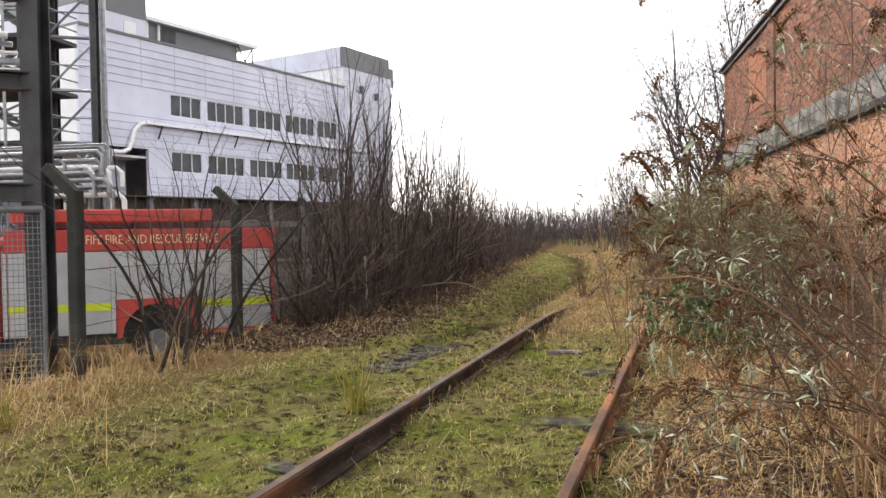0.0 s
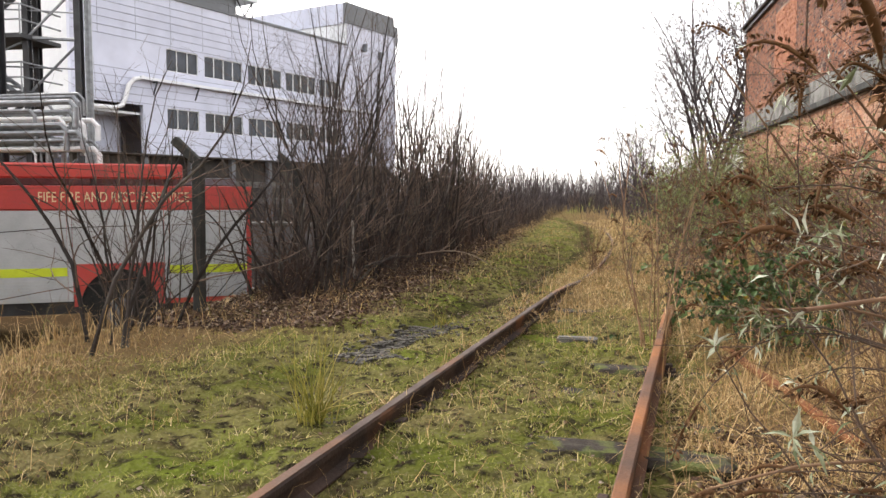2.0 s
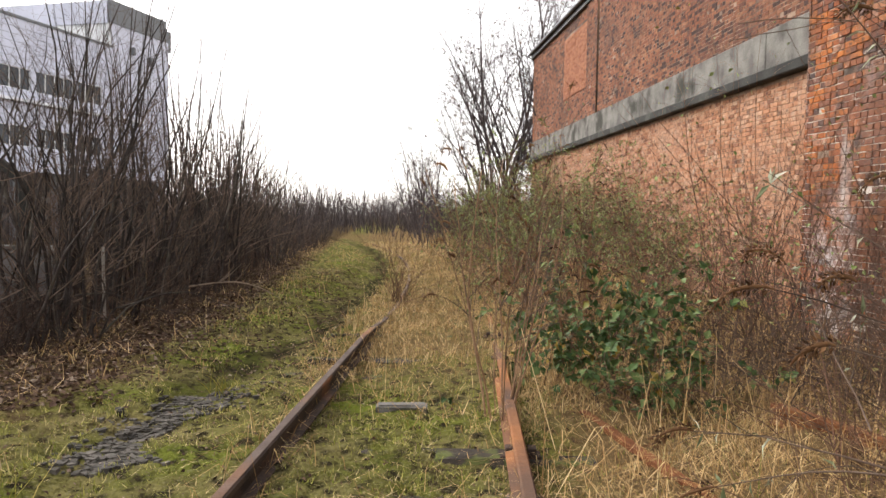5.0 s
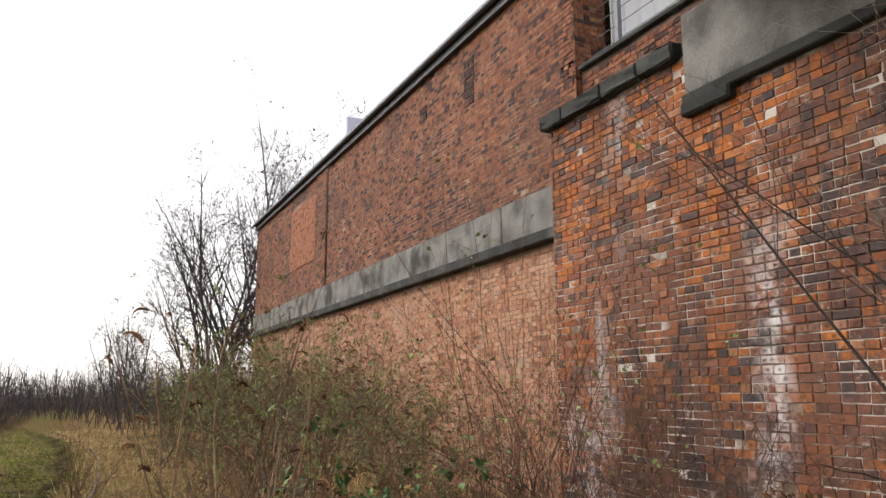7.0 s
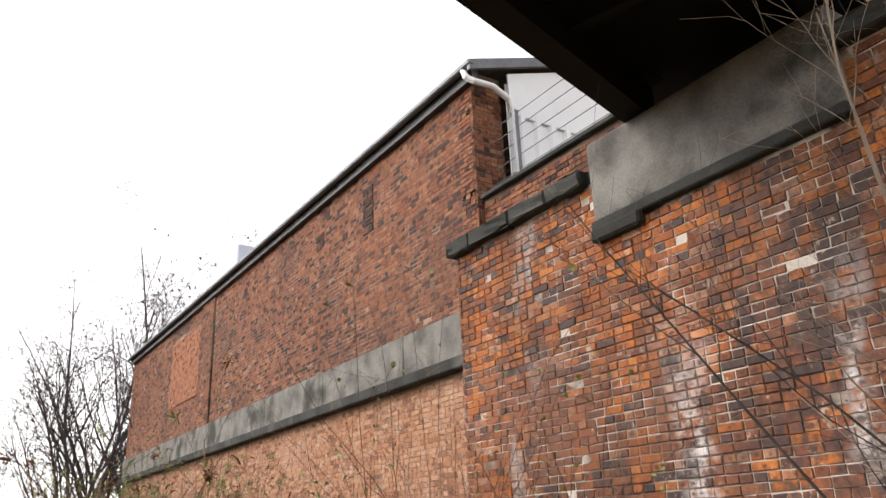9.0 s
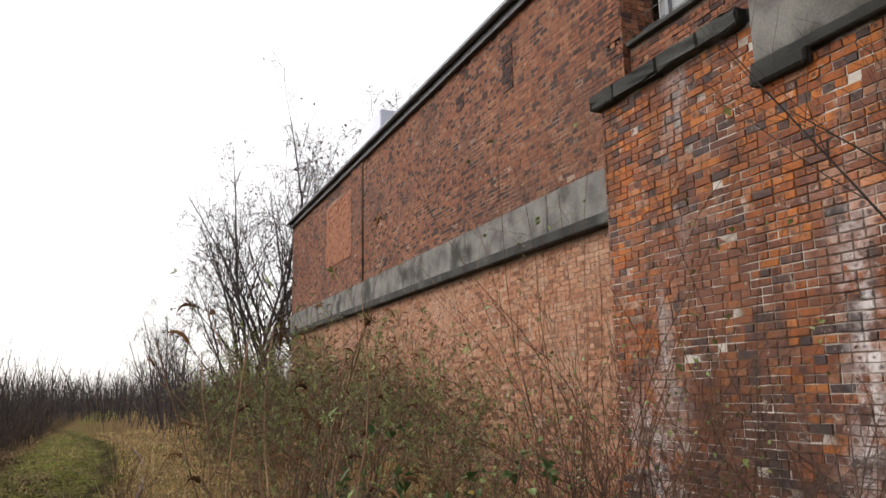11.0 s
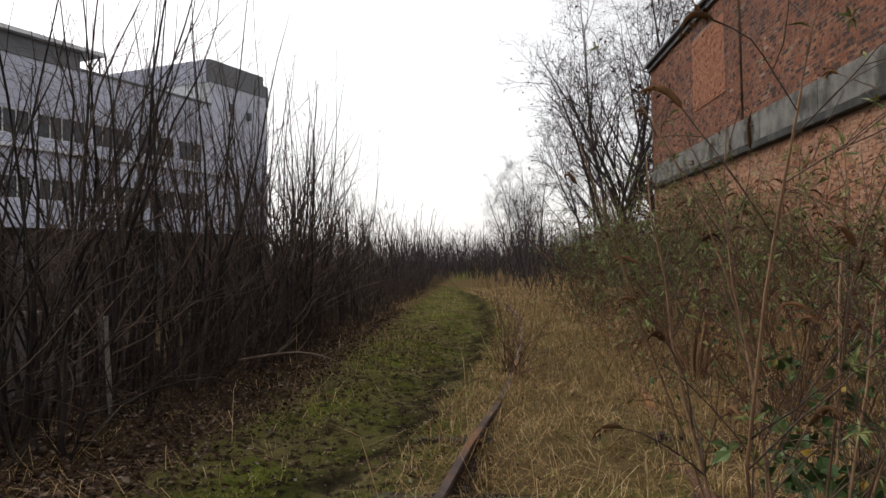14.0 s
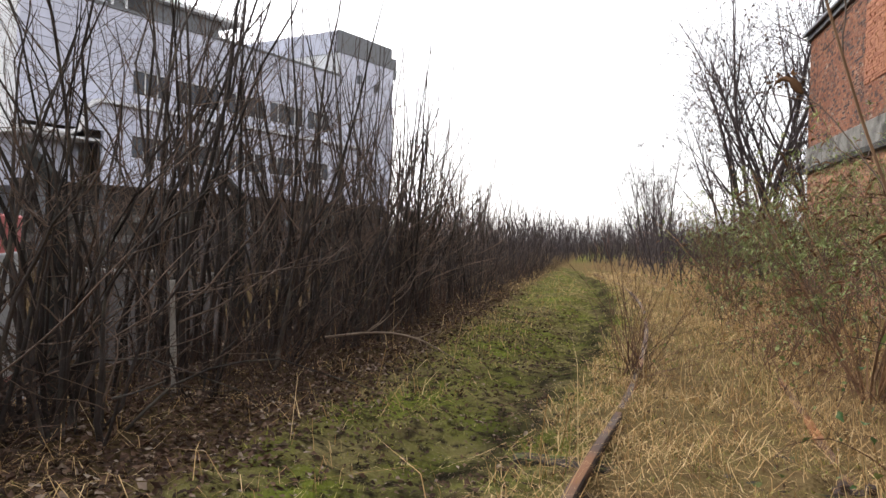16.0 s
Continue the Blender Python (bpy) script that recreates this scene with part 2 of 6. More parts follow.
M_CONCRETE = mat("weathered_concrete", (0.190, 0.182, 0.166), (0.095, 0.090, 0.082), scale=2.6, fine=45, bump=0.4, third=(0.045, 0.044, 0.036), third_scale=1.3, third_lo=0.54, third_hi=0.68)
M_CONCRETE_PALE = mat("pale_mottled_concrete", (0.40, 0.375, 0.335), (0.24, 0.222, 0.196), scale=3.2, fine=40, bump=0.5, third=(0.085, 0.08, 0.068), third_scale=1.7, third_lo=0.54, third_hi=0.66)
M_CONCRETE_DARK = mat("dark_grey_concrete", (0.049, 0.049, 0.045), (0.026, 0.026, 0.024), scale=2.2, fine=45, third=(0.092, 0.092, 0.081), third_scale=1.4)
M_STEEL_DARK = mat("dark_painted_steel", (0.045, 0.046, 0.05), (0.025, 0.025, 0.028), scale=2, rough=0.55, fine=25, bump=0.05)
# Near black: the shade under the deck is put into the steel's colour.
M_DECK = mat("near_black_deck_steel", (0.016, 0.016, 0.017), (0.010, 0.010, 0.010), scale=2, rough=0.8, fine=25, bump=0.05)
M_STEEL_GREY = mat("grey_painted_steel", (0.14, 0.15, 0.165), (0.10, 0.105, 0.12), scale=3, rough=0.5, fine=20, bump=0.05)
M_GALV = mat("galvanised_steel", (0.252, 0.264, 0.276), (0.180, 0.186, 0.198), scale=5, rough=0.4, metal=0.6, fine=50, bump=0.05)
M_WHITE = mat("white_paint", (0.78, 0.78, 0.78), (0.66, 0.66, 0.67), scale=3, rough=0.45, fine=30, bump=0.02, fine_mix=0.06)
M_RUST = mat("rusted_rail_steel", (0.075, 0.050, 0.040), (0.04, 0.030, 0.026), scale=5, rough=0.85, metal=0.0, fine=70, bump=0.3, third=(0.20, 0.088, 0.042), third_scale=1.0, third_lo=0.54, third_hi=0.66)
M_RAILTOP = mat("brown_worn_rail_head", (0.118, 0.088, 0.074), (0.078, 0.054, 0.044), scale=4, rough=0.8, metal=0.0, fine=60, bump=0.15, third=(0.200, 0.096, 0.050), third_scale=0.55, third_lo=0.52, third_hi=0.62)
M_RUSTY = mat("bright_orange_rust", (0.211, 0.083, 0.032), (0.141, 0.051, 0.022), scale=6, rough=0.8, fine=80, bump=0.3)
M_RUST_WARM = mat("warm_flaking_rust", (0.165, 0.082, 0.048), (0.095, 0.058, 0.042), scale=3, rough=0.8, fine=70, bump=0.3, third=(0.30, 0.125, 0.05), third_scale=0.8, third_lo=0.5, third_hi=0.64)
M_SLEEPER = mat("grey_rotten_timber", (0.070, 0.056, 0.045), (0.036, 0.030, 0.025), scale=8, fine=60, bump=0.6, third=(0.10, 0.115, 0.035), third_scale=6, third_lo=0.5, third_hi=0.6)
M_STONE = mat("grey_ballast_stone", (0.105, 0.094, 0.082), (0.045, 0.040, 0.034), scale=9, fine=60, vary=0.4, island=True)
M_CLAD = mat("pale_grey_cladding", (0.594, 0.612, 0.724), (0.503, 0.519, 0.620), scale=0.25, rough=0.6, fine=1.2, bump=0.0, fine_mix=0.1)
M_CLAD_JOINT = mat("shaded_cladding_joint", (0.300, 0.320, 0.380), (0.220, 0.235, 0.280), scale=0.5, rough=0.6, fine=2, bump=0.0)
M_CLAD_CAP = mat("mid_grey_cladding", (0.141, 0.147, 0.160), (0.122, 0.128, 0.138), scale=0.3, rough=0.5, fine=2, bump=0.0, fine_mix=0.08)
M_ROOF_WHITE = mat("white_roof_cladding", (0.74, 0.75, 0.77), (0.64, 0.65, 0.68), scale=0.4, rough=0.5, fine=3, bump=0.0, fine_mix=0.06)
M_GLASS = mat("dark_window_glass", (0.010, 0.011, 0.016), (0.030, 0.036, 0.052), scale=0.5, rough=0.12, fine=1, bump=0.0)
M_GLASS.node_tree.nodes["Principled BSDF"].inputs["Specular IOR Level"].default_value = 0.35
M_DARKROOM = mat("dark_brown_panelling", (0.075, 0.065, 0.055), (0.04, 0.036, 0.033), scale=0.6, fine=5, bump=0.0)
M_RED = mat("faded_red_paint", (0.52, 0.055, 0.04), (0.44, 0.05, 0.045), scale=2, rough=0.45, fine=20, bump=0.02, fine_mix=0.12)
M_SHUTTER = mat("silver_shutter_aluminium", (0.50, 0.51, 0.52), (0.42, 0.43, 0.44), scale=2, rough=0.45, metal=0.2, fine=25, bump=0.02, fine_mix=0.1)
M_YELLOW = mat("reflective_yellow_strip", (0.62, 0.72, 0.03), (0.55, 0.62, 0.03), scale=3, rough=0.4, fine=20, bump=0, fine_mix=0.08)
M_GOLD = mat("pale_gold_lettering", (0.75, 0.62, 0.38), (0.7, 0.55, 0.3), scale=3, rough=0.5, fine=20, bump=0, fine_mix=0.08)
M_RUBBER = mat("black_tyre_rubber", (0.02, 0.02, 0.02), (0.03, 0.028, 0.026), scale=8, rough=0.85, fine=30)
M_BARK = mat("dark_shrub_bark", (0.056, 0.046, 0.042), (0.029, 0.024, 0.021), scale=5, fine=50, bump=0.2, third=(0.11, 0.098, 0.08), third_scale=2.5, vary=0.4)
M_TWIG = mat("brown_twigs", (0.148, 0.104, 0.079), (0.066, 0.048, 0.038), scale=2, fine=20, bump=0.0, vary=0.35, island=True)
M_BUD_STEM = mat("tan_buddleia_stem", (0.30, 0.185, 0.11), (0.15, 0.088, 0.055), scale=4, fine=40, bump=0.1, vary=0.35)
M_TWIG_FAR = mat("grey_purple_twigs", (0.088, 0.071, 0.070), (0.050, 0.041, 0.041), scale=1, fine=10, bump=0.0, vary=0.3, island=True)
M_TWIG_RED = mat("reddish_bramble_stems", (0.195, 0.112, 0.076), (0.105, 0.064, 0.047), scale=2, fine=20, bump=0.0, vary=0.4, island=True)
# Bramble stems again, darker: shade below the shrubs is put into the colour.
M_TWIG_UNDER = mat("shaded_bramble_stems", (0.095, 0.058, 0.042), (0.048, 0.032, 0.025), scale=2, fine=20, bump=0.0, vary=0.5, island=True)
M_TWIG_PALE = mat("tan_sapling_bark", (0.260, 0.200, 0.150), (0.150, 0.115, 0.090), scale=4, fine=30, bump=0.1, vary=0.3)
M_LEAF_SILVER = leaf_mat("silvery_green_leaf", [(0, (0.110, 0.130, 0.062)), (0.35, (0.235, 0.255, 0.150)), (0.75, (0.430, 0.450, 0.330)), (1, (0.600, 0.610, 0.500))])
M_LEAF_OLIVE = leaf_mat("olive_leaf", [(0, (0.112, 0.141, 0.043)), (0.35, (0.178, 0.222, 0.075)), (0.6, (0.247, 0.310, 0.125)), (0.8, (0.224, 0.185, 0.062)), (1, (0.336, 0.444, 0.209))])
M_LEAF_DARK = leaf_mat("dark_bramble_leaf", [(0, (0.036, 0.066, 0.024)), (0.6, (0.078, 0.128, 0.044)), (0.9, (0.150, 0.200, 0.075)), (1, (0.271, 0.166, 0.024))], rough=0.4)
M_PANICLE = leaf_mat("brown_seed_panicle", [(0, (0.034, 0.020, 0.012)), (0.5, (0.100, 0.052, 0.025)), (1, (0.220, 0.118, 0.058))], rough=0.9)
M_GRASS = leaf_mat("short_green_grass", [(0, (0.088, 0.094, 0.017)), (0.3, (0.195, 0.205, 0.034)), (0.55, (0.300, 0.285, 0.066)), (0.7, (0.390, 0.330, 0.125)), (0.88, (0.520, 0.420, 0.220)), (1, (0.123, 0.080, 0.044))], rough=0.7)
M_STRAW = leaf_mat("dead_straw_grass", [(0, (0.200, 0.112, 0.046)), (0.35, (0.420, 0.265, 0.115)), (0.7, (0.590, 0.405, 0.195)), (0.93, (0.710, 0.525, 0.290)), (1, (0.155, 0.177, 0.040))], rough=0.8)
M_LITTER = leaf_mat("fallen_dead_leaves", [(0, (0.030, 0.019, 0.013)), (0.5, (0.074, 0.043, 0.029)), (0.85, (0.140, 0.088, 0.058)), (1, (0.300, 0.240, 0.190))], rough=0.8)
M_MOSSLEAF = leaf_mat("bright_grass_tuft", [(0, (0.150, 0.150, 0.026)), (0.6, (0.300, 0.255, 0.050)), (1, (0.420, 0.330, 0.110))], rough=0.6)
M_YARD = mat("grey_yard_concrete", (0.128, 0.125, 0.122), (0.083, 0.080, 0.077), scale=1, fine=20)


def ground_material():
    m = bpy.data.materials.new("mossy_grass_soil")
    m.use_nodes = True
    n, l = m.node_tree.nodes, m.node_tree.links
    b = n["Principled BSDF"]
    b.inputs["Roughness"].default_value, b.inputs["Specular IOR Level"].default_value = 1.0, 0.0
    geo = n.new("ShaderNodeNewGeometry")

    def noise_fac(scale, lo, hi, detail=6.0):
        t = n.new("ShaderNodeTexNoise")
        t.inputs["Scale"].default_value, t.inputs["Detail"].default_value = scale, detail
        l.new(geo.outputs["Position"], t.inputs["Vector"])
        r = n.new("ShaderNodeMapRange")
        r.inputs["From Min"].default_value, r.inputs["From Max"].default_value = lo, hi
        l.new(t.outputs["Fac"], r.inputs["Value"])
        return r.outputs[0]

    def mix(fac, a, c):
        x = n.new("ShaderNodeMix")
        x.data_type = "RGBA"
        l.new(fac, x.inputs[0])
        if isinstance(a, tuple):
            x.inputs[6].default_value = (*a, 1)
        else:
            l.new(a, x.inputs[6])
        x.inputs[7].default_value = (*c, 1)
        return x.outputs[2]

    col = mix(noise_fac(1.3, 0.38, 0.62), (0.100, 0.108, 0.024), (0.180, 0.150, 0.066))
    col = mix(noise_fac(0.7, 0.5, 0.66), col, (0.130, 0.155, 0.026))
    col = mix(noise_fac(9.0, 0.49, 0.63), col, (0.030, 0.025, 0.015))
    col = mix(noise_fac(2.7, 0.55, 0.75), col, (0.075, 0.058, 0.030))
    col = mix(noise_fac(45.0, 0.55, 0.75), col, (0.185, 0.166, 0.092))
    # The second layer holds rut mud, and soil with painted shade below the thicket.
    for layer, colour in (("straw", (0.160, 0.108, 0.054)), ("mud_shade", (0.020, 0.017, 0.012))):
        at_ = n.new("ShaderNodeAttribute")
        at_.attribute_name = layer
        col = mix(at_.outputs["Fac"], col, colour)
    l.new(col, b.inputs["Base Color"])
    t = n.new("ShaderNodeTexNoise")
    t.inputs["Scale"].default_value, t.inputs["Detail"].default_value = 30.0, 6.0
    l.new(geo.outputs["Position"], t.inputs["Vector"])
    bp = n.new("ShaderNodeBump")
    bp.inputs["Strength"].default_value, bp.inputs["Distance"].default_value = 1.0, 0.05
    l.new(t.outputs["Fac"], bp.inputs["Height"])
    l.new(bp.outputs[0], b.inputs["Normal"])
    return m


M_GROUND = ground_material()


# ---------------------------------------------------------------- mesh helpers
def link_mesh(name, me, material, parent=None, label=""):
    ob = new(name, me)
    if material is not None and not me.materials:
        me.materials.append(material)
    if parent is not None:
        ob.parent = parent
    if label:
        ob["label"] = label
    return ob


def part(name, bm, material, parent=None, label=""):
    me = bpy.data.meshes.new(name)
    bm.to_mesh(me)
    bm.free()
    return link_mesh(name, me, material, parent, label)


def np_mesh(name, verts, faces, smooth=False):
    """A mesh from arrays: verts (n, 3), faces (m, k), all faces with k corners."""
    verts, faces = np.asarray(verts, dtype=np.float32), np.asarray(faces, dtype=np.int32)
    me = bpy.data.meshes.new(name)
    k = faces.shape[1]
    me.vertices.add(len(verts))
    me.vertices.foreach_set("co", verts.ravel())
    me.loops.add(faces.size)
    me.loops.foreach_set("vertex_index", faces.ravel())
    me.polygons.add(len(faces))
    me.polygons.foreach_set("loop_start", np.arange(0, faces.size, k, dtype=np.int32))
    me.polygons.foreach_set("loop_total", np.full(len(faces), k, dtype=np.int32))
    me.polygons.foreach_set("use_smooth", np.full(len(faces), smooth, dtype=bool))
    me.update(calc_edges=True)
    return me


def box(bm, x0, x1, y0, y1, z0, z1, m=None):
    got = bmesh.ops.create_cube(bm, size=1)["verts"]
    bmesh.ops.scale(bm, vec=(x1 - x0, y1 - y0, z1 - z0), verts=got)
    bmesh.ops.translate(bm, vec=((x0 + x1) / 2, (y0 + y1) / 2, (z0 + z1) / 2), verts=got)
    if m is not None:
        bmesh.ops.transform(bm, matrix=m, verts=got)
    return got


def box_part(name, dims, material, parent=None, label="", bevel=0.0, m=None):
    bm = bmesh.new()
    box(bm, *dims, m=m)
    if bevel:
        bmesh.ops.bevel(bm, geom=bm.edges[:], offset=bevel, segments=1, affect="EDGES")
    return part(name, bm, material, parent, label)


def rod(bm, a, b, r, sides=8):
    a, b = Vector(a), Vector(b)
    got = bmesh.ops.create_cone(bm, cap_ends=True, segments=sides, radius1=r, radius2=r, depth=(b - a).length)["verts"]
    q = (b - a).to_track_quat("Z", "Y").to_matrix().to_4x4()
    bmesh.ops.transform(bm, matrix=Matrix.Translation((a + b) / 2) @ q, verts=got)
    return got


def sweep(bm, path, r, sides=8):
    """A round bar along a list of points, mitred at the bends."""
    pts = [Vector(p) for p in path]
    rings = []
    up = Vector((0, 0, 1))
    for i, p in enumerate(pts):
        d = (pts[min(i + 1, len(pts) - 1)] - pts[max(i - 1, 0)]).normalized()
        s = d.cross(up if abs(d.z) < 0.95 else Vector((1, 0, 0))).normalized()
        t = s.cross(d)
        rings.append([bm.verts.new(p + r * (math.cos(a) * s + math.sin(a) * t)) for a in [2 * math.pi * k / sides for k in range(sides)]])
    for u, v in zip(rings, rings[1:]):
        for k in range(sides):
            bm.faces.new((u[k], u[(k + 1) % sides], v[(k + 1) % sides], v[k]))
    bm.faces.new(rings[0])
    bm.faces.new(rings[-1][::-1])


def extrude_profile(bm, profile, path, closed=True):
    """Carries a profile of (side, up) points along a level path."""
    rings = []
    for i, p in enumerate(path):
        a, b = Vector(path[max(i - 1, 0)]), Vector(path[min(i + 1, len(path) - 1)])
        d = (b - a).normalized()
        s = Vector((d.y, -d.x, 0)).normalized()
        rings.append([bm.verts.new(Vector(p) + s * u + Vector((0, 0, w))) for u, w in profile])
    k = len(profile)
    for u, v in zip(rings, rings[1:]):
        for j in range(k if closed else k - 1):
            bm.faces.new((u[j], u[(j + 1) % k], v[(j + 1) % k], v[j]))
    if closed:
        bm.faces.new(rings[0][::-1])
        bm.faces.new(rings[-1])


def thing(name, label, category, group="", at=(0, 0, 0), kind=""):
    ob = new(name)
    ob.empty_display_size = 0.2
    ob.location = at
    return tagged(ob, label, category, group, kind)


# ---------------------------------------------------------------- ground
def rail_x(y):
    """Middle line of the track."""
    y = np.asarray(y, dtype=float)
    return -1.375 + 0.121 * y - 0.0048 * np.clip(y - 14, 0, 40) ** 2


def smooth_step(a, b, v):
    t = np.clip((np.asarray(v, dtype=float) - a) / (b - a), 0, 1)
    return t * t * (3 - 2 * t)


def ground_z(x, y):
    x, y = np.asarray(x, dtype=float), np.asarray(y, dtype=float)
    z = 0.03 * np.sin(1.7 * x + 0.6 * y) + 0.02 * np.sin(3.1 * y - 1.3 * x) + 0.012 * np.sin(7.3 * x + 5.1 * y)
    z += 0.016 * np.sin(9.1 * x + 2.0 * np.sin(3.3 * y)) * np.sin(7.7 * y + 1.7 * np.sin(4.1 * x)) + 0.008 * np.sin(23 * x + 3 * np.sin(9 * y)) * np.sin(19 * y + 2 * np.sin(11 * x))
    z += 0.25 * smooth_step(1.2, 4.0, x)
    z -= 0.9 * smooth_step(0.0, 1.1, -5.25 - x)
    off = x - rail_x(y)
    z -= 0.05 * np.exp(-((off + 1.75) / 0.25) ** 2) * smooth_step(5, 8, y)
    z += 0.06 * np.exp(-((off + 2.7) / 0.5) ** 2)
    return z


def build_ground():
    xs = np.concatenate([[-3000, -800, -300, -120, -60, -35, -22, -15], np.arange(-11, -6, 0.25), np.arange(-6, 4, 0.075), np.arange(4, 7.01, 0.25), [9, 14, 22, 35, 60, 120, 300, 800, 3000]])
    ys = np.concatenate([[-3000, -600, -150, -50, -20, -8, -3], np.arange(0, 2, 0.2), np.arange(2, 14, 0.08), np.arange(14, 26, 0.16), np.arange(26, 60, 1.0), [70, 90, 130, 200, 400, 900, 3000]])
    X, Y = np.meshgrid(xs, ys)
    near = (np.abs(X) < 12) & (Y > -3) & (Y < 61)
    Z = ground_z(X, Y)
    rng = np.random.default_rng(3)
    Z = Z + np.where(near, rng.normal(0, 0.011, Z.shape), 0)
    far = np.hypot(X, Y) > 65
    Z = np.where(far, np.where(X < -7, -0.9, 0), Z)
    idx = np.arange(X.size).reshape(X.shape)
    F = np.stack([idx[:-1, :-1], idx[:-1, 1:], idx[1:, 1:], idx[1:, :-1]], -1).reshape(-1, 4)
    me = np_mesh("ground", np.stack([X, Y, Z], -1).reshape(-1, 3), F, smooth=True)
    off = X - rail_x(Y)
    mud_shade = np.exp(-((off + 1.85 - 0.35 * smooth_step(10, 15, Y) + 0.10 * np.sin(1.3 * Y) + 0.07 * np.sin(4.7 * Y + 9 * X)) / 0.2) ** 2) * (0.75 + 0.3 * np.sin(7.1 * Y + 3 * X) * np.sin(11 * X - 2.3 * Y)) * smooth_step(8, 12, Y) * smooth_step(60, 30, Y)
    straw = np.clip(smooth_step(0.8, 1.4, off) + smooth_step(-3.2, -4.6, X) + smooth_step(-2.5, -3.2, X) * smooth_step(8, 10, Y) + 0.75 * smooth_step(-1.2, -0.7, off) * smooth_step(9.5, 12, Y), 0, 1)
    # Thicket floor darkened towards the mud colour: black soil with shade painted in.
    mud_shade = np.clip(mud_shade + 0.6 * smooth_step(-2.6, -3.4, X) * smooth_step(9, 11, Y), 0, 1)
    for layer, val in (("mud_shade", mud_shade), ("straw", straw)):
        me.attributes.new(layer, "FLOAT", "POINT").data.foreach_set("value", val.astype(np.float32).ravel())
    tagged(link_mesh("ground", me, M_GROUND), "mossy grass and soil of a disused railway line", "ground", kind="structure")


build_ground()


# ---------------------------------------------------------------- railway track
RAIL = [(-0.07, 0.0), (0.07, 0.0), (0.07, 0.012), (0.012, 0.028), (0.010, 0.095), (0.036, 0.108), (0.036, 0.14), (0.028, 0.148), (-0.028, 0.148),
        (-0.036, 0.14), (-0.036, 0.108), (-0.010, 0.095), (-0.012, 0.028), (-0.07, 0.012)]


def build_track():
    track = thing("railway_track", "disused railway track with rusted rails and rotten sleepers", "railway track", kind="structure")
    ys = np.concatenate([np.arange(-4, 14, 1.0), np.arange(14, 44, 1.5)])
    for side in (-0.755, 0.755):
        bm = bmesh.new()
        extrude_profile(bm, RAIL, [(float(rail_x(y)) + side, float(y), 0.012 - (0.122 if side < 0 else 0.16) * float(smooth_step(11.8 if side < 0 else 10.3, 15.0 if side < 0 else 12.4, y))) for y in ys])
        rail = part("rail", bm, M_RUST if side < 0 else M_RUST_WARM, track, "rusted brown steel rail")
        bm = bmesh.new()
        head = [(-0.026, 0.149), (0.026, 0.149), (0.026, 0.1525), (-0.026, 0.1525)]
        extrude_profile(bm, head, [(float(rail_x(y)) + side, float(y), 0.012 - (0.122 if side < 0 else 0.16) * float(smooth_step(11.8 if side < 0 else 10.3, 15.0 if side < 0 else 12.4, y))) for y in ys])
        part("rail_head", bm, M_RAILTOP if side < 0 else M_RUST_WARM, rail, "worn brown rail head")
    rng = random.Random(5)
    bm = bmesh.new()
    box(bm, -1.25, 1.25, -0.12, 0.12, -0.12, 0.0)
    bmesh.ops.subdivide_edges(bm, edges=bm.edges[:], cuts=3, use_grid_fill=True)
    for v in bm.verts:
        v.co += Vector((rng.uniform(-.04, .04), rng.uniform(-.03, .03), rng.uniform(-.03, .008)))
    first = part("sleeper", bm, M_SLEEPER, track, "grey rotten timber sleeper sunk in moss")
    me = first.data
    n = 0
    y = -3.2
    while y < 14:
        ob = first if n == 0 else link_mesh("sleeper", me, M_SLEEPER, track, "grey rotten timber sleeper sunk in moss")
        x = float(rail_x(y))
        ob.location = (x + rng.uniform(-.05, .05), y, float(ground_z(x, y)) + rng.uniform(-0.05, -0.012))
        ob.rotation_euler = (rng.uniform(-.01, .01), rng.uniform(-.012, .012), -0.12 + rng.uniform(-.04, .04))
        for s in (-0.755, 0.755):
            if 1 < y < 13 and rng.random() < 0.5:
                b2 = bmesh.new()
                box(b2, -0.13, 0.13, -0.07, 0.07, 0, 0.03)
                box(b2, 0.045, 0.10, -0.05, 0.05, 0.03, 0.075)
                box(b2, -0.10, -0.045, -0.05, 0.05, 0.03, 0.075)
                bmesh.ops.bevel(b2, geom=b2.edges[:], offset=0.006, segments=1, affect="EDGES")
                ch = part("rail_chair", b2, M_RUST, ob, "rusted cast iron chair")
                ch.location = (s, 0, -0.02)
        y += 0.76
        n += 1
    for a, b in (((1.36, 6.2), (1.05, 9.0)), ((2.62, 7.3), (2.3, 8.5))):
        bm = bmesh.new()
        extrude_profile(bm, RAIL, [(a[0] + (b[0] - a[0]) * k / 4, a[1] + (b[1] - a[1]) * k / 4, float(ground_z(a[0], a[1])) - 0.075) for k in range(5)])
        siding = part("siding_rail", bm, M_RUSTY)
        tagged(siding, "bright orange rusted siding rail buried in straw", "rail", "siding rails")


build_track()


# ---------------------------------------------------------------- brickwork
COURSE = 0.067


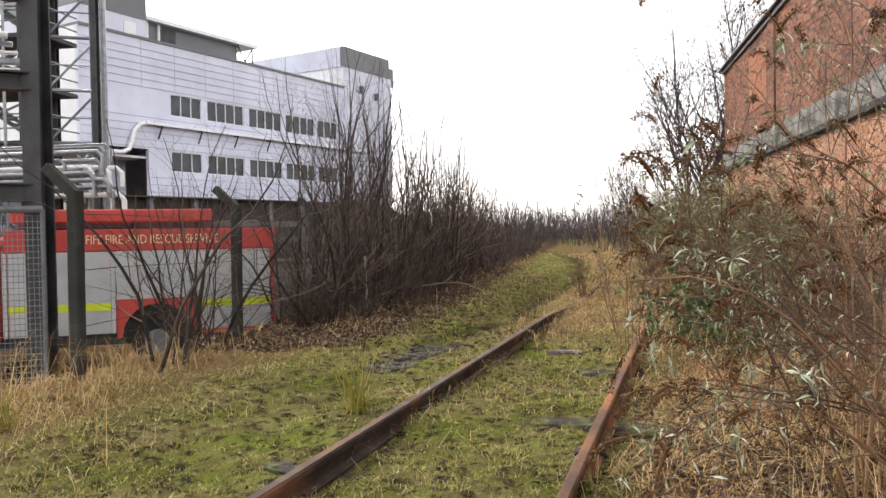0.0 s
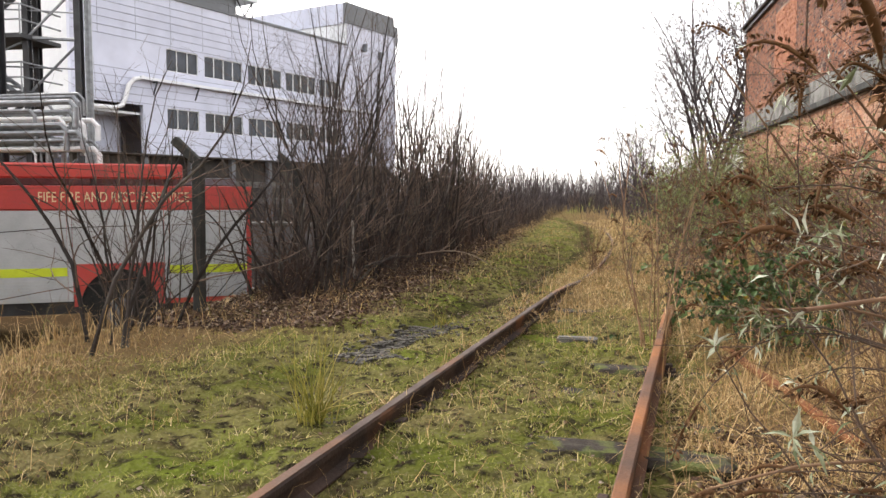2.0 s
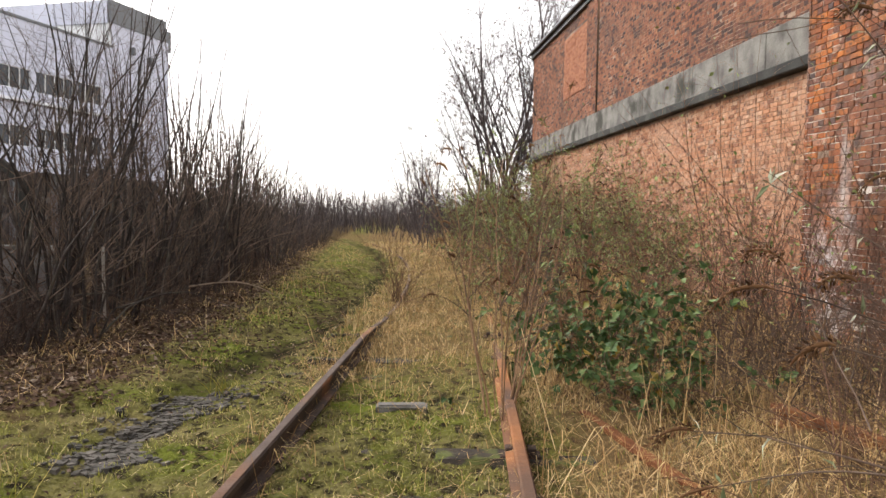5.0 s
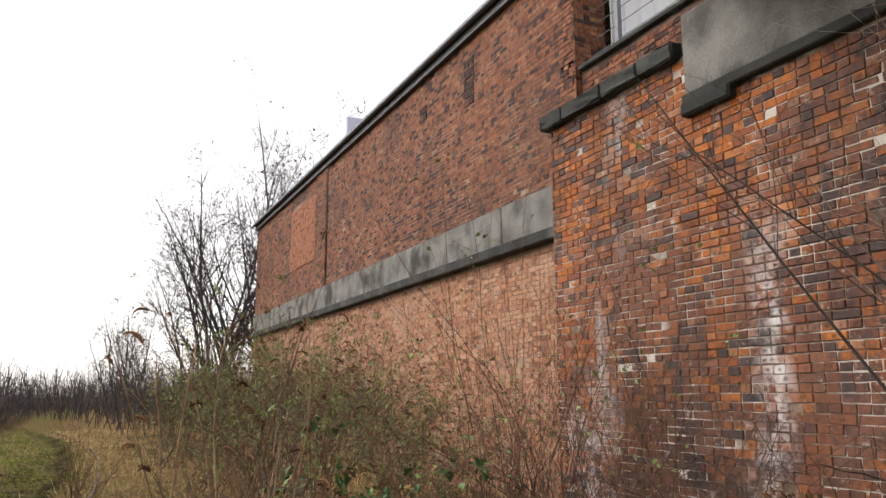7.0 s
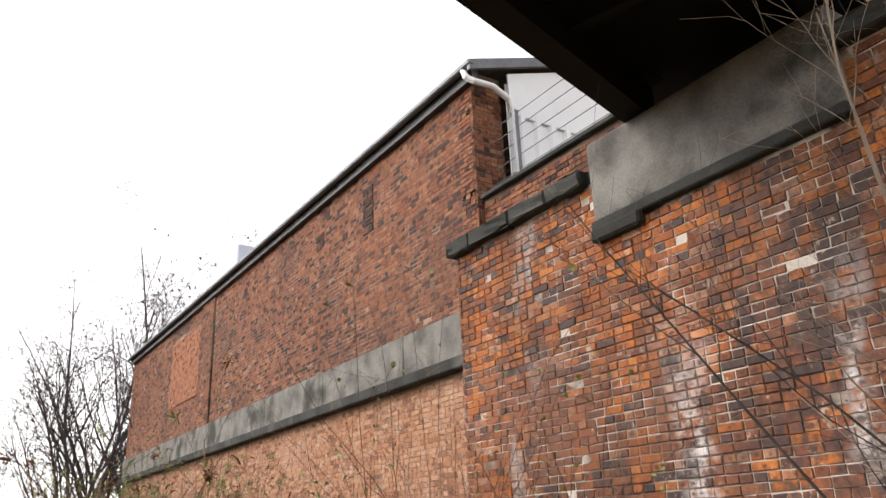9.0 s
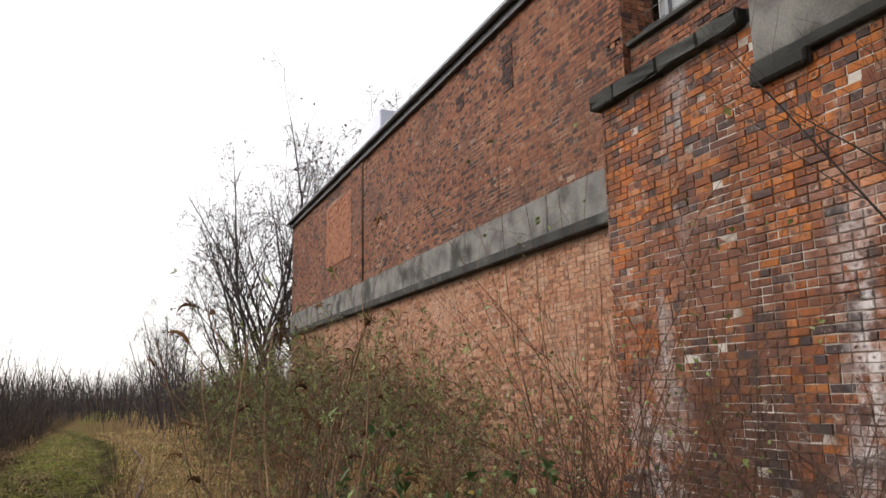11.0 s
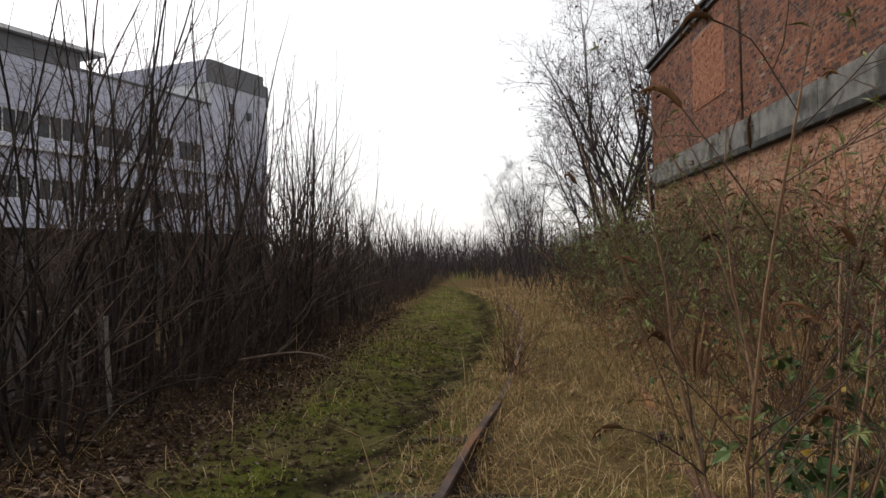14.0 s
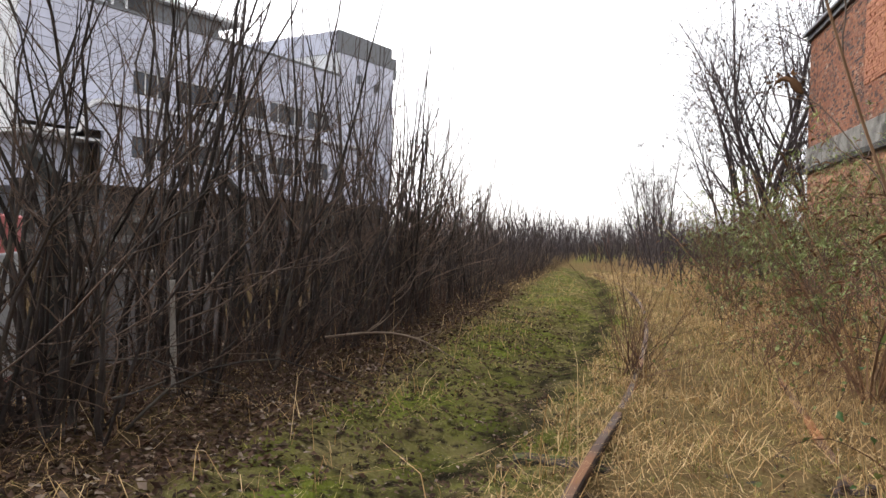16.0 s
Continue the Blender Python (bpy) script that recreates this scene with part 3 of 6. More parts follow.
def bricks_of(w, h, seed, skip=None, header_rows=2):
    """English bond on a wall w wide and h high: rows (u0, u1, v0, v1) of each brick's face."""
    rng = np.random.default_rng(seed)
    out = []
    rows = int(h / COURSE)
    for r in range(rows):
        v0 = r * COURSE
        heads = r % header_rows == 0
        L = 0.104 if heads else 0.208
        u = -0.052 if heads else -(0.05 + 0.104 * ((r // 2) % 2))
        while u < w:
            a, b = max(u, 0), min(u + L, w)
            if b - a > 0.03:
                out.append((a + 0.006, b - 0.006, v0 + 0.006, v0 + COURSE - 0.006))
            u += L
    out = np.array(out)
    if skip is not None:
        c = np.stack([(out[:, 0] + out[:, 1]) / 2, (out[:, 2] + out[:, 3]) / 2], -1)
        out = out[~skip(c[:, 0], c[:, 1])]
    out = out + rng.uniform(-0.002, 0.002, out.shape)
    return out


def brick_mesh(name, rects, origin, along, out, seed, proud=0.012, rough=0.006):
    """All bricks of one wall in one mesh: the face and four sides of each."""
    rng = np.random.default_rng(seed)
    n = len(rects)
    o, a, q = np.array(origin, float), np.array(along, float), np.array(out, float)
    up = np.array([0, 0, 1.0])
    d = proud + rng.uniform(-rough, rough, n)
    d = np.where(rng.random(n) < 0.06, d - 0.6 * proud, d)
    u = rects[:, [0, 1, 1, 0]]
    v = rects[:, [2, 2, 3, 3]]
    jit = rng.uniform(-0.003, 0.003, (n, 4))
    u = u + rng.uniform(-0.005, 0.005, (n, 4))
    v = v + rng.uniform(-0.0045, 0.0045, (n, 4))
    front = o + u[..., None] * a + v[..., None] * up + (d[:, None] + jit * 0.6)[..., None] * q
    grow = 0.004
    cu, cv = u.mean(1, keepdims=True), v.mean(1, keepdims=True)
    ub, vb = u + np.sign(u - cu) * grow, v + np.sign(v - cv) * grow
    backv = o + ub[..., None] * a + vb[..., None] * up + np.zeros((n, 4))[..., None] * q - 0.004 * q
    V = np.concatenate([front, backv], 1).reshape(-1, 3)
    base = (np.arange(n) * 8)[:, None]
    quads = [[0, 1, 2, 3], [0, 4, 5, 1], [1, 5, 6, 2], [2, 6, 7, 3], [3, 7, 4, 0]]
    F = np.concatenate([base + np.array(f) for f in quads], 0)
    me = np_mesh(name, V, F)
    mark = np.stack([np.zeros((n, 8)), np.concatenate([u - cu, ub - cu], 1), np.concatenate([v - cv, vb - cv], 1)], -1)
    me.attributes.new("mark", "FLOAT_VECTOR", "POINT").data.foreach_set("vector", mark.astype(np.float32).ravel())
    return me


def build_brick_building():
    """The long brick building with a concrete band, and the wall under it."""
    house = thing("brick_building", "long weathered red brick building with a concrete band and dark eaves", "building", at=(5.1, 12.3, 0))
    house.matrix_world = Matrix.Translation((5.1, 12.3, 0))
    inv = Matrix.Translation((-5.1, -12.3, 0))

    def p(name, dims, material, label="", bevel=0.0, parent=house):
        ob = box_part(name, dims, material, None, label, bevel)
        ob.parent = parent
        ob.matrix_parent_inverse = inv.copy() if parent is house else parent.matrix_parent_inverse.copy()
        return ob

    def bricks(name, rects, origin, along, out, seed, material, label="", **k):
        ob = link_mesh(name, brick_mesh(name, rects, origin, along, out, seed, **k), material, house, label)
        ob.matrix_parent_inverse = inv.copy()
        tagged(ob, kind="stuff")
        return ob

    p("upper_wall", (5.1, 5.45, 12.3, 31.55, 4.28, 7.5), M_MORTAR_UP, "sooty mortar of the upper wall")
    p("lower_wall", (5.1, 5.6, 11.35, 31.5, -0.4, 3.56), M_MORTAR_LOW, "lime washed lower wall")
    # openings in the pattern: the infill panel and two dark slots
    skip = lambda u, v: ((u > 11.75) & (u < 14.4) & (v > 0.85) & (v < 2.75)) | ((u > 10.75) & (u < 11.75))
    bricks("upper_bricks", bricks_of(19.25, 3.30, 1, skip), (5.1, 12.268, 4.28), (0, 1, 0), (-1, 0, 0), 11, M_UPPER, "weathered red bricks", proud=0.004, rough=0.003)
    bricks("lower_bricks", bricks_of(19.9, 3.6, 2), (5.1, 11.5, -0.05), (0, 1, 0), (-1, 0, 0), 12, M_LOWER, "pale lime washed bricks", proud=0.008, rough=0.004)
    bricks("infill_bricks", bricks_of(2.6, 1.85, 3, header_rows=3), (5.1, 24.1, 5.14), (0, 1, 0), (-1, 0, 0), 13, M_PANEL, "bright infill bricks", proud=0.03)
    p("pilaster", (5.055, 5.1, 23.05, 24.05, 4.28, 7.6), M_MORTAR_UP, "brick pilaster")
    bricks("pilaster_bricks", bricks_of(1.0, 3.3, 4), (5.055, 23.05, 4.28), (0, 1, 0), (-1, 0, 0), 14, M_UPPER, proud=0.005, rough=0.003)
    # the end that shows above the parapet
    p("end_wall", (5.1, 5.6, 12.28, 12.6, 4.4, 7.6), M_MORTAR_UP)
    bricks("end_bricks", bricks_of(0.5, 3.2, 5), (5.1, 12.28, 4.4), (1, 0, 0), (0, -1, 0), 15, M_UPPER, proud=0.006, rough=0.003)
    # concrete band in lengths, with a dark lip
    y = 11.5
    rng = random.Random(4)
    while y < 31.4:
        L = min(2.62, 31.5 - y)
        p("band_length", (5.035 + rng.uniform(-.004, .004), 5.3, y + 0.006, y + L - 0.006, 3.70, 4.285), M_CONCRETE, "streaked grey concrete band", 0.012)
        y += 2.62
    p("band_lip", (4.93, 5.25, 11.48, 31.52, 3.55, 3.70), M_CONCRETE_DARK, "dark drip moulding", 0.015)
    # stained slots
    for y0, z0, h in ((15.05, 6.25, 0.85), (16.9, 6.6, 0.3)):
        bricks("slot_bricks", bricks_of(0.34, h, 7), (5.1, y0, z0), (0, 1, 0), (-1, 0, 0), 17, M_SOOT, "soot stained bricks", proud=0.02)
    # roof edge
    ridge, pitch = 9.6, 0.36
    bm = bmesh.new()
    for y in (12.06, 31.6):
        for x, z in ((4.98, 7.50), (ridge, 7.50 + pitch * (ridge - 4.98)), (14.2, 7.50), (14.2, 7.58), (ridge, 7.58 + pitch * (ridge - 4.98)), (4.98, 7.58)):
            bm.verts.new((x, y, z))
    bm.verts.ensure_lookup_table()
    vs = bm.verts[:]
    for k in range(6):
        bm.faces.new((vs[k], vs[(k + 1) % 6], vs[6 + (k + 1) % 6], vs[6 + k]))
    for o in (0, 6):
        bm.faces.new((vs[o], vs[o + 1], vs[o + 4], vs[o + 5]))
        bm.faces.new((vs[o + 1], vs[o + 2], vs[o + 3], vs[o + 4]))
    bmesh.ops.recalc_face_normals(bm, faces=bm.faces[:])
    ob = part("roof", bm, M_CONCRETE_DARK, house, "dark pitched roof")
    ob.matrix_parent_inverse = inv.copy()
    p("eaves_board", (5.0, 5.1, 12.1, 31.58, 7.36, 7.5), M_STEEL_DARK, "black eaves board")
    p("gutter", (4.88, 4.98, 12.0, 31.66, 7.49, 7.58), M_STEEL_GREY, "grey metal gutter", 0.02)
    for x0, x1 in ((4.9, ridge), (ridge, 14.3)):
        bm = bmesh.new()
        z0, z1 = (7.42 + pitch * ((x if x < ridge else 2 * ridge - x) - 4.9) for x in (x0, x1))
        box(bm, x0, x1, 12.01, 12.07, 0.0, 0.15)
        for v in bm.verts:
            v.co.z += z0 if abs(v.co.x - x0) < 1e-4 else z1
        ob = part("gable_fascia", bm, M_STEEL_GREY, house, "blue grey metal gable fascia")
        ob.matrix_parent_inverse = inv.copy()
    p("end_wall_far", (5.1, 12, 31.2, 31.5, -0.4, 7.6), M_MORTAR_UP)
    p("roof_vent", (5.2, 6.6, 22.0, 23.6, 7.5, 8.42), M_CLAD, "grey metal roof vent", 0.03)
    bm = bmesh.new()
    sweep(bm, [(4.93, 12.2, 7.50), (4.93, 12.14, 7.36), (5.0, 12.08, 7.30), (5.3, 12.06, 7.30), (5.58, 12.06, 7.18), (5.66, 12.06, 7.0), (5.67, 12.06, 5.4)], 0.045, 10)
    ob = part("downpipe", bm, M_WHITE, house, "white plastic downpipe")
    ob.matrix_parent_inverse = inv.copy()
    return house


build_brick_building()


def build_abutment():
    """The bridge abutment: orange-red brick, stone coping, concrete bearing."""
    a = thing("bridge_abutment", "orange red brick bridge abutment with dark coping and white salt stains", "abutment", at=(4.15, 9, 0))
    inv = Matrix.Translation((-4.15, -9, 0))

    def own(ob):
        ob.parent = a
        ob.matrix_parent_inverse = inv.copy()
        return ob

    y0, y1 = 6.67, 11.45
    own(box_part("core", (4.15, 5.6, y0, y1, -0.4, 4.46), M_MORTAR, None, "mortar core"))
    rects = bricks_of(y1 - y0, 4.48, 21, lambda u, v: (u > 0.43) & (u < 2.69) & (v > 3.98))
    yc, zc = y0 + (rects[:, 0] + rects[:, 1]) / 2, (rects[:, 2] + rects[:, 3]) / 2
    single = (yc > 8.0) & (yc < 9.65) & (zc > 1.9) & (zc < 3.42)
    own(tagged(link_mesh("face_bricks", brick_mesh("face_bricks", rects[~single], (4.15, y0, 0), (0, 1, 0), (-1, 0, 0), 22, proud=0.009), M_PIER, None, "orange red facing bricks"), kind="stuff"))
    r2 = bricks_of(1.6, 4.44, 23)
    own(tagged(link_mesh("return_bricks", brick_mesh("return_bricks", r2, (4.15, y0, 0.04), (1, 0, 0), (0, -1, 0), 24), M_PIER, None, "orange red return bricks"), kind="stuff"))
    r3 = bricks_of(0.95, 4.44, 25)
    own(tagged(link_mesh("far_return_bricks", brick_mesh("far_return_bricks", r3, (4.15, y1, 0.04), (1, 0, 0), (0, 1, 0), 26), M_PIER, None), kind="stuff"))
    # the bricks that the walker passes nearest, one by one
    meshes = {}
    rng = random.Random(8)
    count = 0
    for (u0, u1, v0, v1) in rects[single]:
        if count >= 300:
            break
        L = round((u1 - u0) / 0.1) * 0.1
        if L not in meshes:
            bm = bmesh.new()
            w = 0.198 if L > 0.15 else 0.094
            box(bm, -0.05, 0.0, -w / 2, w / 2, -0.0285, 0.0285)
            bmesh.ops.bevel(bm, geom=[e for e in bm.edges if abs(e.verts[0].co.x + 0.05) < 1e-4 and abs(e.verts[1].co.x + 0.05) < 1e-4], offset=0.006, segments=1, affect="EDGES")
            me = bpy.data.meshes.new("brick")
            bm.to_mesh(me)
            bm.free()
            me.materials.append(M_PIER_ONE)
            meshes[L] = me
        ob = own(new("brick", meshes[L]))
        ob.location = (4.15 + 0.040 + rng.uniform(-.006, .006), y0 + (u0 + u1) / 2, (v0 + v1) / 2)
        ob.rotation_euler = (rng.uniform(-.012, .012), rng.uniform(-.02, .02), rng.uniform(-.02, .02))
        count += 1
    # stone coping with a worn drip
    rng = random.Random(18)
    for a0, a1 in ((9.42, 11.52), (6.67, 7.08)):
        y = a0
        while y < a1 - 0.05:
            L = min(rng.uniform(0.42, 0.7), a1 - y)
            bm = bmesh.new()
            box(bm, 4.045, 4.5, y + 0.006, y + L - 0.006, 4.44, 4.60)
            bmesh.ops.bevel(bm, geom=bm.edges[:], offset=0.018, segments=1, affect="EDGES")
            bmesh.ops.subdivide_edges(bm, edges=bm.edges[:], cuts=2, use_grid_fill=True)
            for v in bm.verts:
                v.co += Vector((rng.uniform(-.014, .014), rng.uniform(-.004, .004), rng.uniform(-.012, .012)))
            own(part("coping", bm, M_CONCRETE_DARK, None, "blackened worn coping stone"))
            y += L
    own(box_part("coping", (4.02, 5.65, 6.55, 6.68, 4.47, 4.62), M_CONCRETE_DARK, None, "blackened stone coping on the return", 0.03))
    own(box_part("top_slab", (4.16, 5.5, 6.68, 11.5, 4.46, 4.58), M_CONCRETE_DARK, None))
    # bearing block for the bridge with its stepped ledge
    own(box_part("bearing_block", (4.09, 5.2, 7.11, 9.35, 4.06, 4.80), M_CONCRETE, None, "pale stained concrete bearing block", 0.02))
    own(box_part("ledge", (4.07, 4.6, 7.11, 9.37, 3.98, 4.07), M_CONCRETE_DARK, None, "dark ledge under the block", 0.012))
    own(box_part("ledge_step", (4.055, 4.6, 8.84, 9.38, 3.88, 4.0), M_CONCRETE_DARK, None, "stepped concrete corbel", 0.02))
    # brick parapet behind
    own(box_part("parapet_core", (5.2, 5.45, 6.0, 12.27, 4.4, 5.66), M_MORTAR_UP, None))
    own(tagged(link_mesh("parapet_bricks", brick_mesh("parapet_bricks", bricks_of(6.2, 1.2, 27), (5.2, 6.05, 4.46), (0, 1, 0), (-1, 0, 0), 28), M_UPPER, None), kind="stuff"))
    own(box_part("parapet_coping", (5.12, 5.5, 6.0, 12.25, 5.66, 5.72), M_CONCRETE_DARK, None, "thin dark parapet coping", 0.01))
    return a


build_abutment()


def build_bridge():
    b = thing("footbridge", "dark steel bridge deck carried on a concrete bearing", "bridge", at=(4.2, 8.2, 4.8))
    inv = Matrix.Translation((-4.2, -8.2, -4.8))

    def own(ob):
        ob.parent = b
        ob.matrix_parent_inverse = inv.copy()
        return ob

    for y in (7.45, 9.02):
        bm = bmesh.new()
        extrude_profile(bm, [(-.11, 0), (.11, 0), (.11, .02), (.012, .03), (.012, .47), (.11, .48), (.11, .5), (-.11, .5), (-.11, .48), (-.012, .47), (-.012, .03), (-.11, .02)],
                        [(4.75, y, 4.80), (-7.2, y, 4.80)])
        bmesh.ops.recalc_face_normals(bm, faces=bm.faces[:])
        own(part("girder", bm, M_DECK, None, "dark steel girder"))
    own(box_part("deck_plate", (-7.2, 5.3, 7.3, 9.17, 5.3, 5.36), M_DECK, None, "dark deck plate"))
    x = 3.4
    while x > -7:
        own(box_part("cross_rib", (x - 0.05, x + 0.05, 7.47, 9.0, 5.12, 5.29), M_DECK, None, "dark cross rib", 0.008))
        x -= 1.45
    for y in (7.36, 9.11):
        bm = bmesh.new()
        for z in (5.75, 6.1, 6.45):
            rod(bm, (5.2, y, z), (-7.2, y, z), 0.024)
        own(part("handrail", bm, M_STEEL_GREY, None, "grey tubular handrail"))
        for k in range(8):
            bm = bmesh.new()
            rod(bm, (5.0 - k * 1.5, y, 5.36), (5.0 - k * 1.5, y, 6.45), 0.024)
            own(part("rail_post", bm, M_STEEL_GREY, None))

    # the deck crosses the line on the skew
    b.location, b.rotation_euler = (4.2, 7.95, 4.8), (0, 0, radians(15.5))


build_bridge()


def build_concrete_pillar():
    bm = bmesh.new()
    box(bm, 4.72, 5.25, 5.92, 6.45, -0.2, 6.6)
    bmesh.ops.bevel(bm, geom=[e for e in bm.edges if abs(e.verts[0].co.z - e.verts[1].co.z) > 1], offset=0.05, segments=2, affect="EDGES")
    ob = part("concrete_pillar", bm, M_CONCRETE_PALE)
    tagged(ob, "mottled grey concrete pillar beside the abutment", "pillar")
    w = box_part("wall_boundary", (6.5, 6.8, -6, 6.6, -0.4, 4.4), M_MORTAR_LOW)
    tagged(w, "old brick boundary wall beside the railway", "wall", kind="structure")


build_concrete_pillar()


def build_shed():
    shed = thing("white_shed", "white corrugated metal shed behind the parapet", "shed", at=(9, 13, 4.5))
    inv = Matrix.Translation((-9, -13, -4.5))
    bm = bmesh.new()
    prof = []
    x = 5.62
    pts = []
    while x < 12:
        pts += [(x, 0.0), (x + 0.14, 0.0), (x + 0.17, 0.05), (x + 0.25, 0.05), (x + 0.28, 0.0)]
        x += 0.28
    lo = [bm.verts.new((a, 12.14 - b, 4.0)) for a, b in pts]
    hi = [bm.verts.new((a, 12.14 - b, 7.1)) for a, b in pts]
    for i in range(len(pts) - 1):
        bm.faces.new((lo[i], lo[i + 1], hi[i + 1], hi[i]))
    ob = part("wall", bm, M_ROOF_WHITE, shed)
    ob.matrix_parent_inverse = inv.copy()
    bm = bmesh.new()
    for y in (12.10, 12.13):
        for x, z in ((5.62, 7.0), (13.6, 7.0), (13.6, 7.56), (9.6, 9.02), (5.62, 7.62)):
            bm.verts.new((x, y, z))
    bm.verts.ensure_lookup_table()
    vs = bm.verts[:]
    bm.faces.new(vs[:5])
    bm.faces.new(vs[5:][::-1])
    for k in range(5):
        bm.faces.new((vs[k], vs[(k + 1) % 5], vs[5 + (k + 1) % 5], vs[5 + k]))
    bmesh.ops.recalc_face_normals(bm, faces=bm.faces[:])
    ob = part("gable_panel", bm, M_ROOF_WHITE, shed, "plain white gable panel")
    ob.matrix_parent_inverse = inv.copy()
    ob = box_part("body", (5.62, 12, 12.16, 12.19, 4.0, 7.5), M_ROOF_WHITE, shed)
    ob.matrix_parent_inverse = inv.copy()
    f = thing("wire_fence", "dark posts with thin security wires on the parapet", "fence", at=(5.35, 11, 5.72))
    inv2 = Matrix.Translation((-5.35, -11, -5.72))
    for y in (11.7, 9.7, 7.9):
        o = box_part("post", (5.32, 5.38, y - .03, y + .03, 5.7, 6.75), M_STEEL_GREY, f)
        o.matrix_parent_inverse = inv2.copy()
    for k in range(5):
        bm = bmesh.new()
        rod(bm, (5.35, 6.2, 5.9 + .2 * k), (5.35, 12.2, 5.9 + .2 * k), 0.006, 5)
        o = part("wire", bm, M_STEEL_GREY, f)
        o.matrix_parent_inverse = inv2.copy()


build_shed()


# ---------------------------------------------------------------- works building beyond the yard
def nearer(k):
    """Draws a plan in about the start of the walk, at eye height, by the factor k."""
    return Matrix.Translation((0, 0, EYE)) @ Matrix.Scale(k, 4) @ Matrix.Translation((0, 0, -EYE))


FH = radians(20)
F0 = Vector((-31.4, 53.5, 0))
FM = Matrix.Translation(F0) @ Matrix.Rotation(-FH, 4, "Z")   # local y runs along the front, local x towards the track


def build_works():
    w = thing("works_building", "pale grey clad works building with strip windows and roof plant", "building")
    w.matrix_world = FM

    def own(ob):
        ob.parent = w
        return ob

    def b(name, y0, y1, x0, x1, z0, z1, m, label="", bevel=0.0):
        return own(box_part(name, (x0, x1, y0, y1, z0, z1), m, None, label, bevel))

    # front with real openings: bands of wall between the window strips
    bays = [(0.0, 2.95, 3), (3.58, 7.5, 4), (8.15, 12.1, 4), (12.65, 16.6, 4), (17.1, 20.0, 3)]
    rows = [(6.25, 7.78), (10.5, 12.13)]
    b("wall", -2.1, 29.3, -0.3, 0, 4.35, 6.25, M_CLAD, "pale grey ribbed cladding")
    b("wall", -7.6, 21.2, -0.3, 0, 7.78, 10.5, M_CLAD)
    b("wall", -7.6, 21.2, -0.3, 0, 12.13, 15.75, M_CLAD)
    for z0, z1 in rows:
        edges = [-2.1 if z0 < 8 else -7.6] + [e for a, c, _ in bays for e in (a, c)] + [21.2]
        for i in range(0, len(edges), 2):
            b("wall_pier", edges[i], edges[i + 1], -0.3, 0, z0, z1, M_CLAD)
        for a, c, n in bays:
            win = b("window", a, c, -0.22, -0.14, z0, z1, M_GLASS, "dark strip window in a white frame")
            step = (c - a) / n
            for k in range(n + 1):
                y = a + k * step
                q = box_part("mullion", (-0.15, -0.06, y - 0.03, y + 0.03, z0, z1), M_WHITE, win)
            for z in (z0, z1):
                box_part("frame_rail", (-0.15, -0.05, a, c, z - 0.05, z + 0.05), M_WHITE, win)
    # horizontal ribs of the cladding
    for z in np.arange(4.6, 15.6, 0.55):
        if any(a - .1 < z < c + .1 for a, c in rows):
            continue
        # Grey strip below each rib: the rib's shade is put into its colour.
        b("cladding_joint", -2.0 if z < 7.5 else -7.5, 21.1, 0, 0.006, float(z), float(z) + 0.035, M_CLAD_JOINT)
        b("cladding_rib", -2.0 if z < 7.5 else -7.5, 21.1, 0, 0.04, float(z) + 0.035, float(z) + 0.10, M_CLAD)
    for y in np.arange(-5.6, 21, 3.0):
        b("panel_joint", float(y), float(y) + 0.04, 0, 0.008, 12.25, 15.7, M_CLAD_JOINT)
    b("ledge", -2.6, 25, 0, 0.5, 9.55, 9.75, M_ROOF_WHITE, "white ledge along the front")
    for y in (-1.2, 2.6, 6.4, 10.2, 14.0, 17.8):
        bm = bmesh.new()
        rod(bm, (0.45, y, 9.5), (0.02, y, 8.6), 0.06, 5)
        rod(bm, (0.45, y, 9.5), (0.02, y, 9.5), 0.06, 5)
        own(part("bracket", bm, M_STEEL_DARK, None))
    b("roof", -7.6, 21.2, -16, 0.1, 15.75, 15.95, M_CLAD_CAP, "grey roof edge")
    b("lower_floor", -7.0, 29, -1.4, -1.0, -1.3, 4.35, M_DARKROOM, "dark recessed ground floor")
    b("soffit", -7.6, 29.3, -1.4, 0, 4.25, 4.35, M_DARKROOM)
    for y in np.arange(-6, 29, 4.2):
        b("column", float(y), float(y) + 0.4, -0.8, -0.4, -1.3, 4.25, M_CLAD_CAP)
    for z in (0.6, 2.0):
        b("ground_floor_band", -7.0, 29, -1.0, -0.9, z, z + 0.5, M_CONCRETE)
    b("back", -7.6, 29.3, -16, -15.7, -1.3, 15.75, M_CLAD)
    b("end_wall", 29.0, 29.3, -15.7, -0.3, -1.3, 15.75, M_CLAD)
    b("near_end_wall", -7.6, -7.3, -15.7, -0.3, 7.2, 15.75, M_ROOF_WHITE)
    b("under", -7.6, -2.1, -15.7, -0.3, 7.1, 7.25, M_ROOF_WHITE)
    b("recess", -7.4, -2.1, -3.0, -2.7, 4.0, 7.2, M_CLAD)
    # end tower with grey cap
    b("tower", 21.2, 29.3, -13, 0.05, 6.25, 17.9, M_CLAD, "pale grey tower")
    b("tower_side", 21.1, 21.2, -12.9, 0.0, 15.95, 17.9, M_ROOF_WHITE, "white tower side")
    b("tower_cap", 21.05, 28.9, -13.1, 0.12, 17.9, 19.9, M_CLAD_CAP, "mid grey tower cap")
    b("tower_cap_step", 28.9, 30.0, -12.0, -0.1, 17.1, 19.1, M_CLAD_CAP)
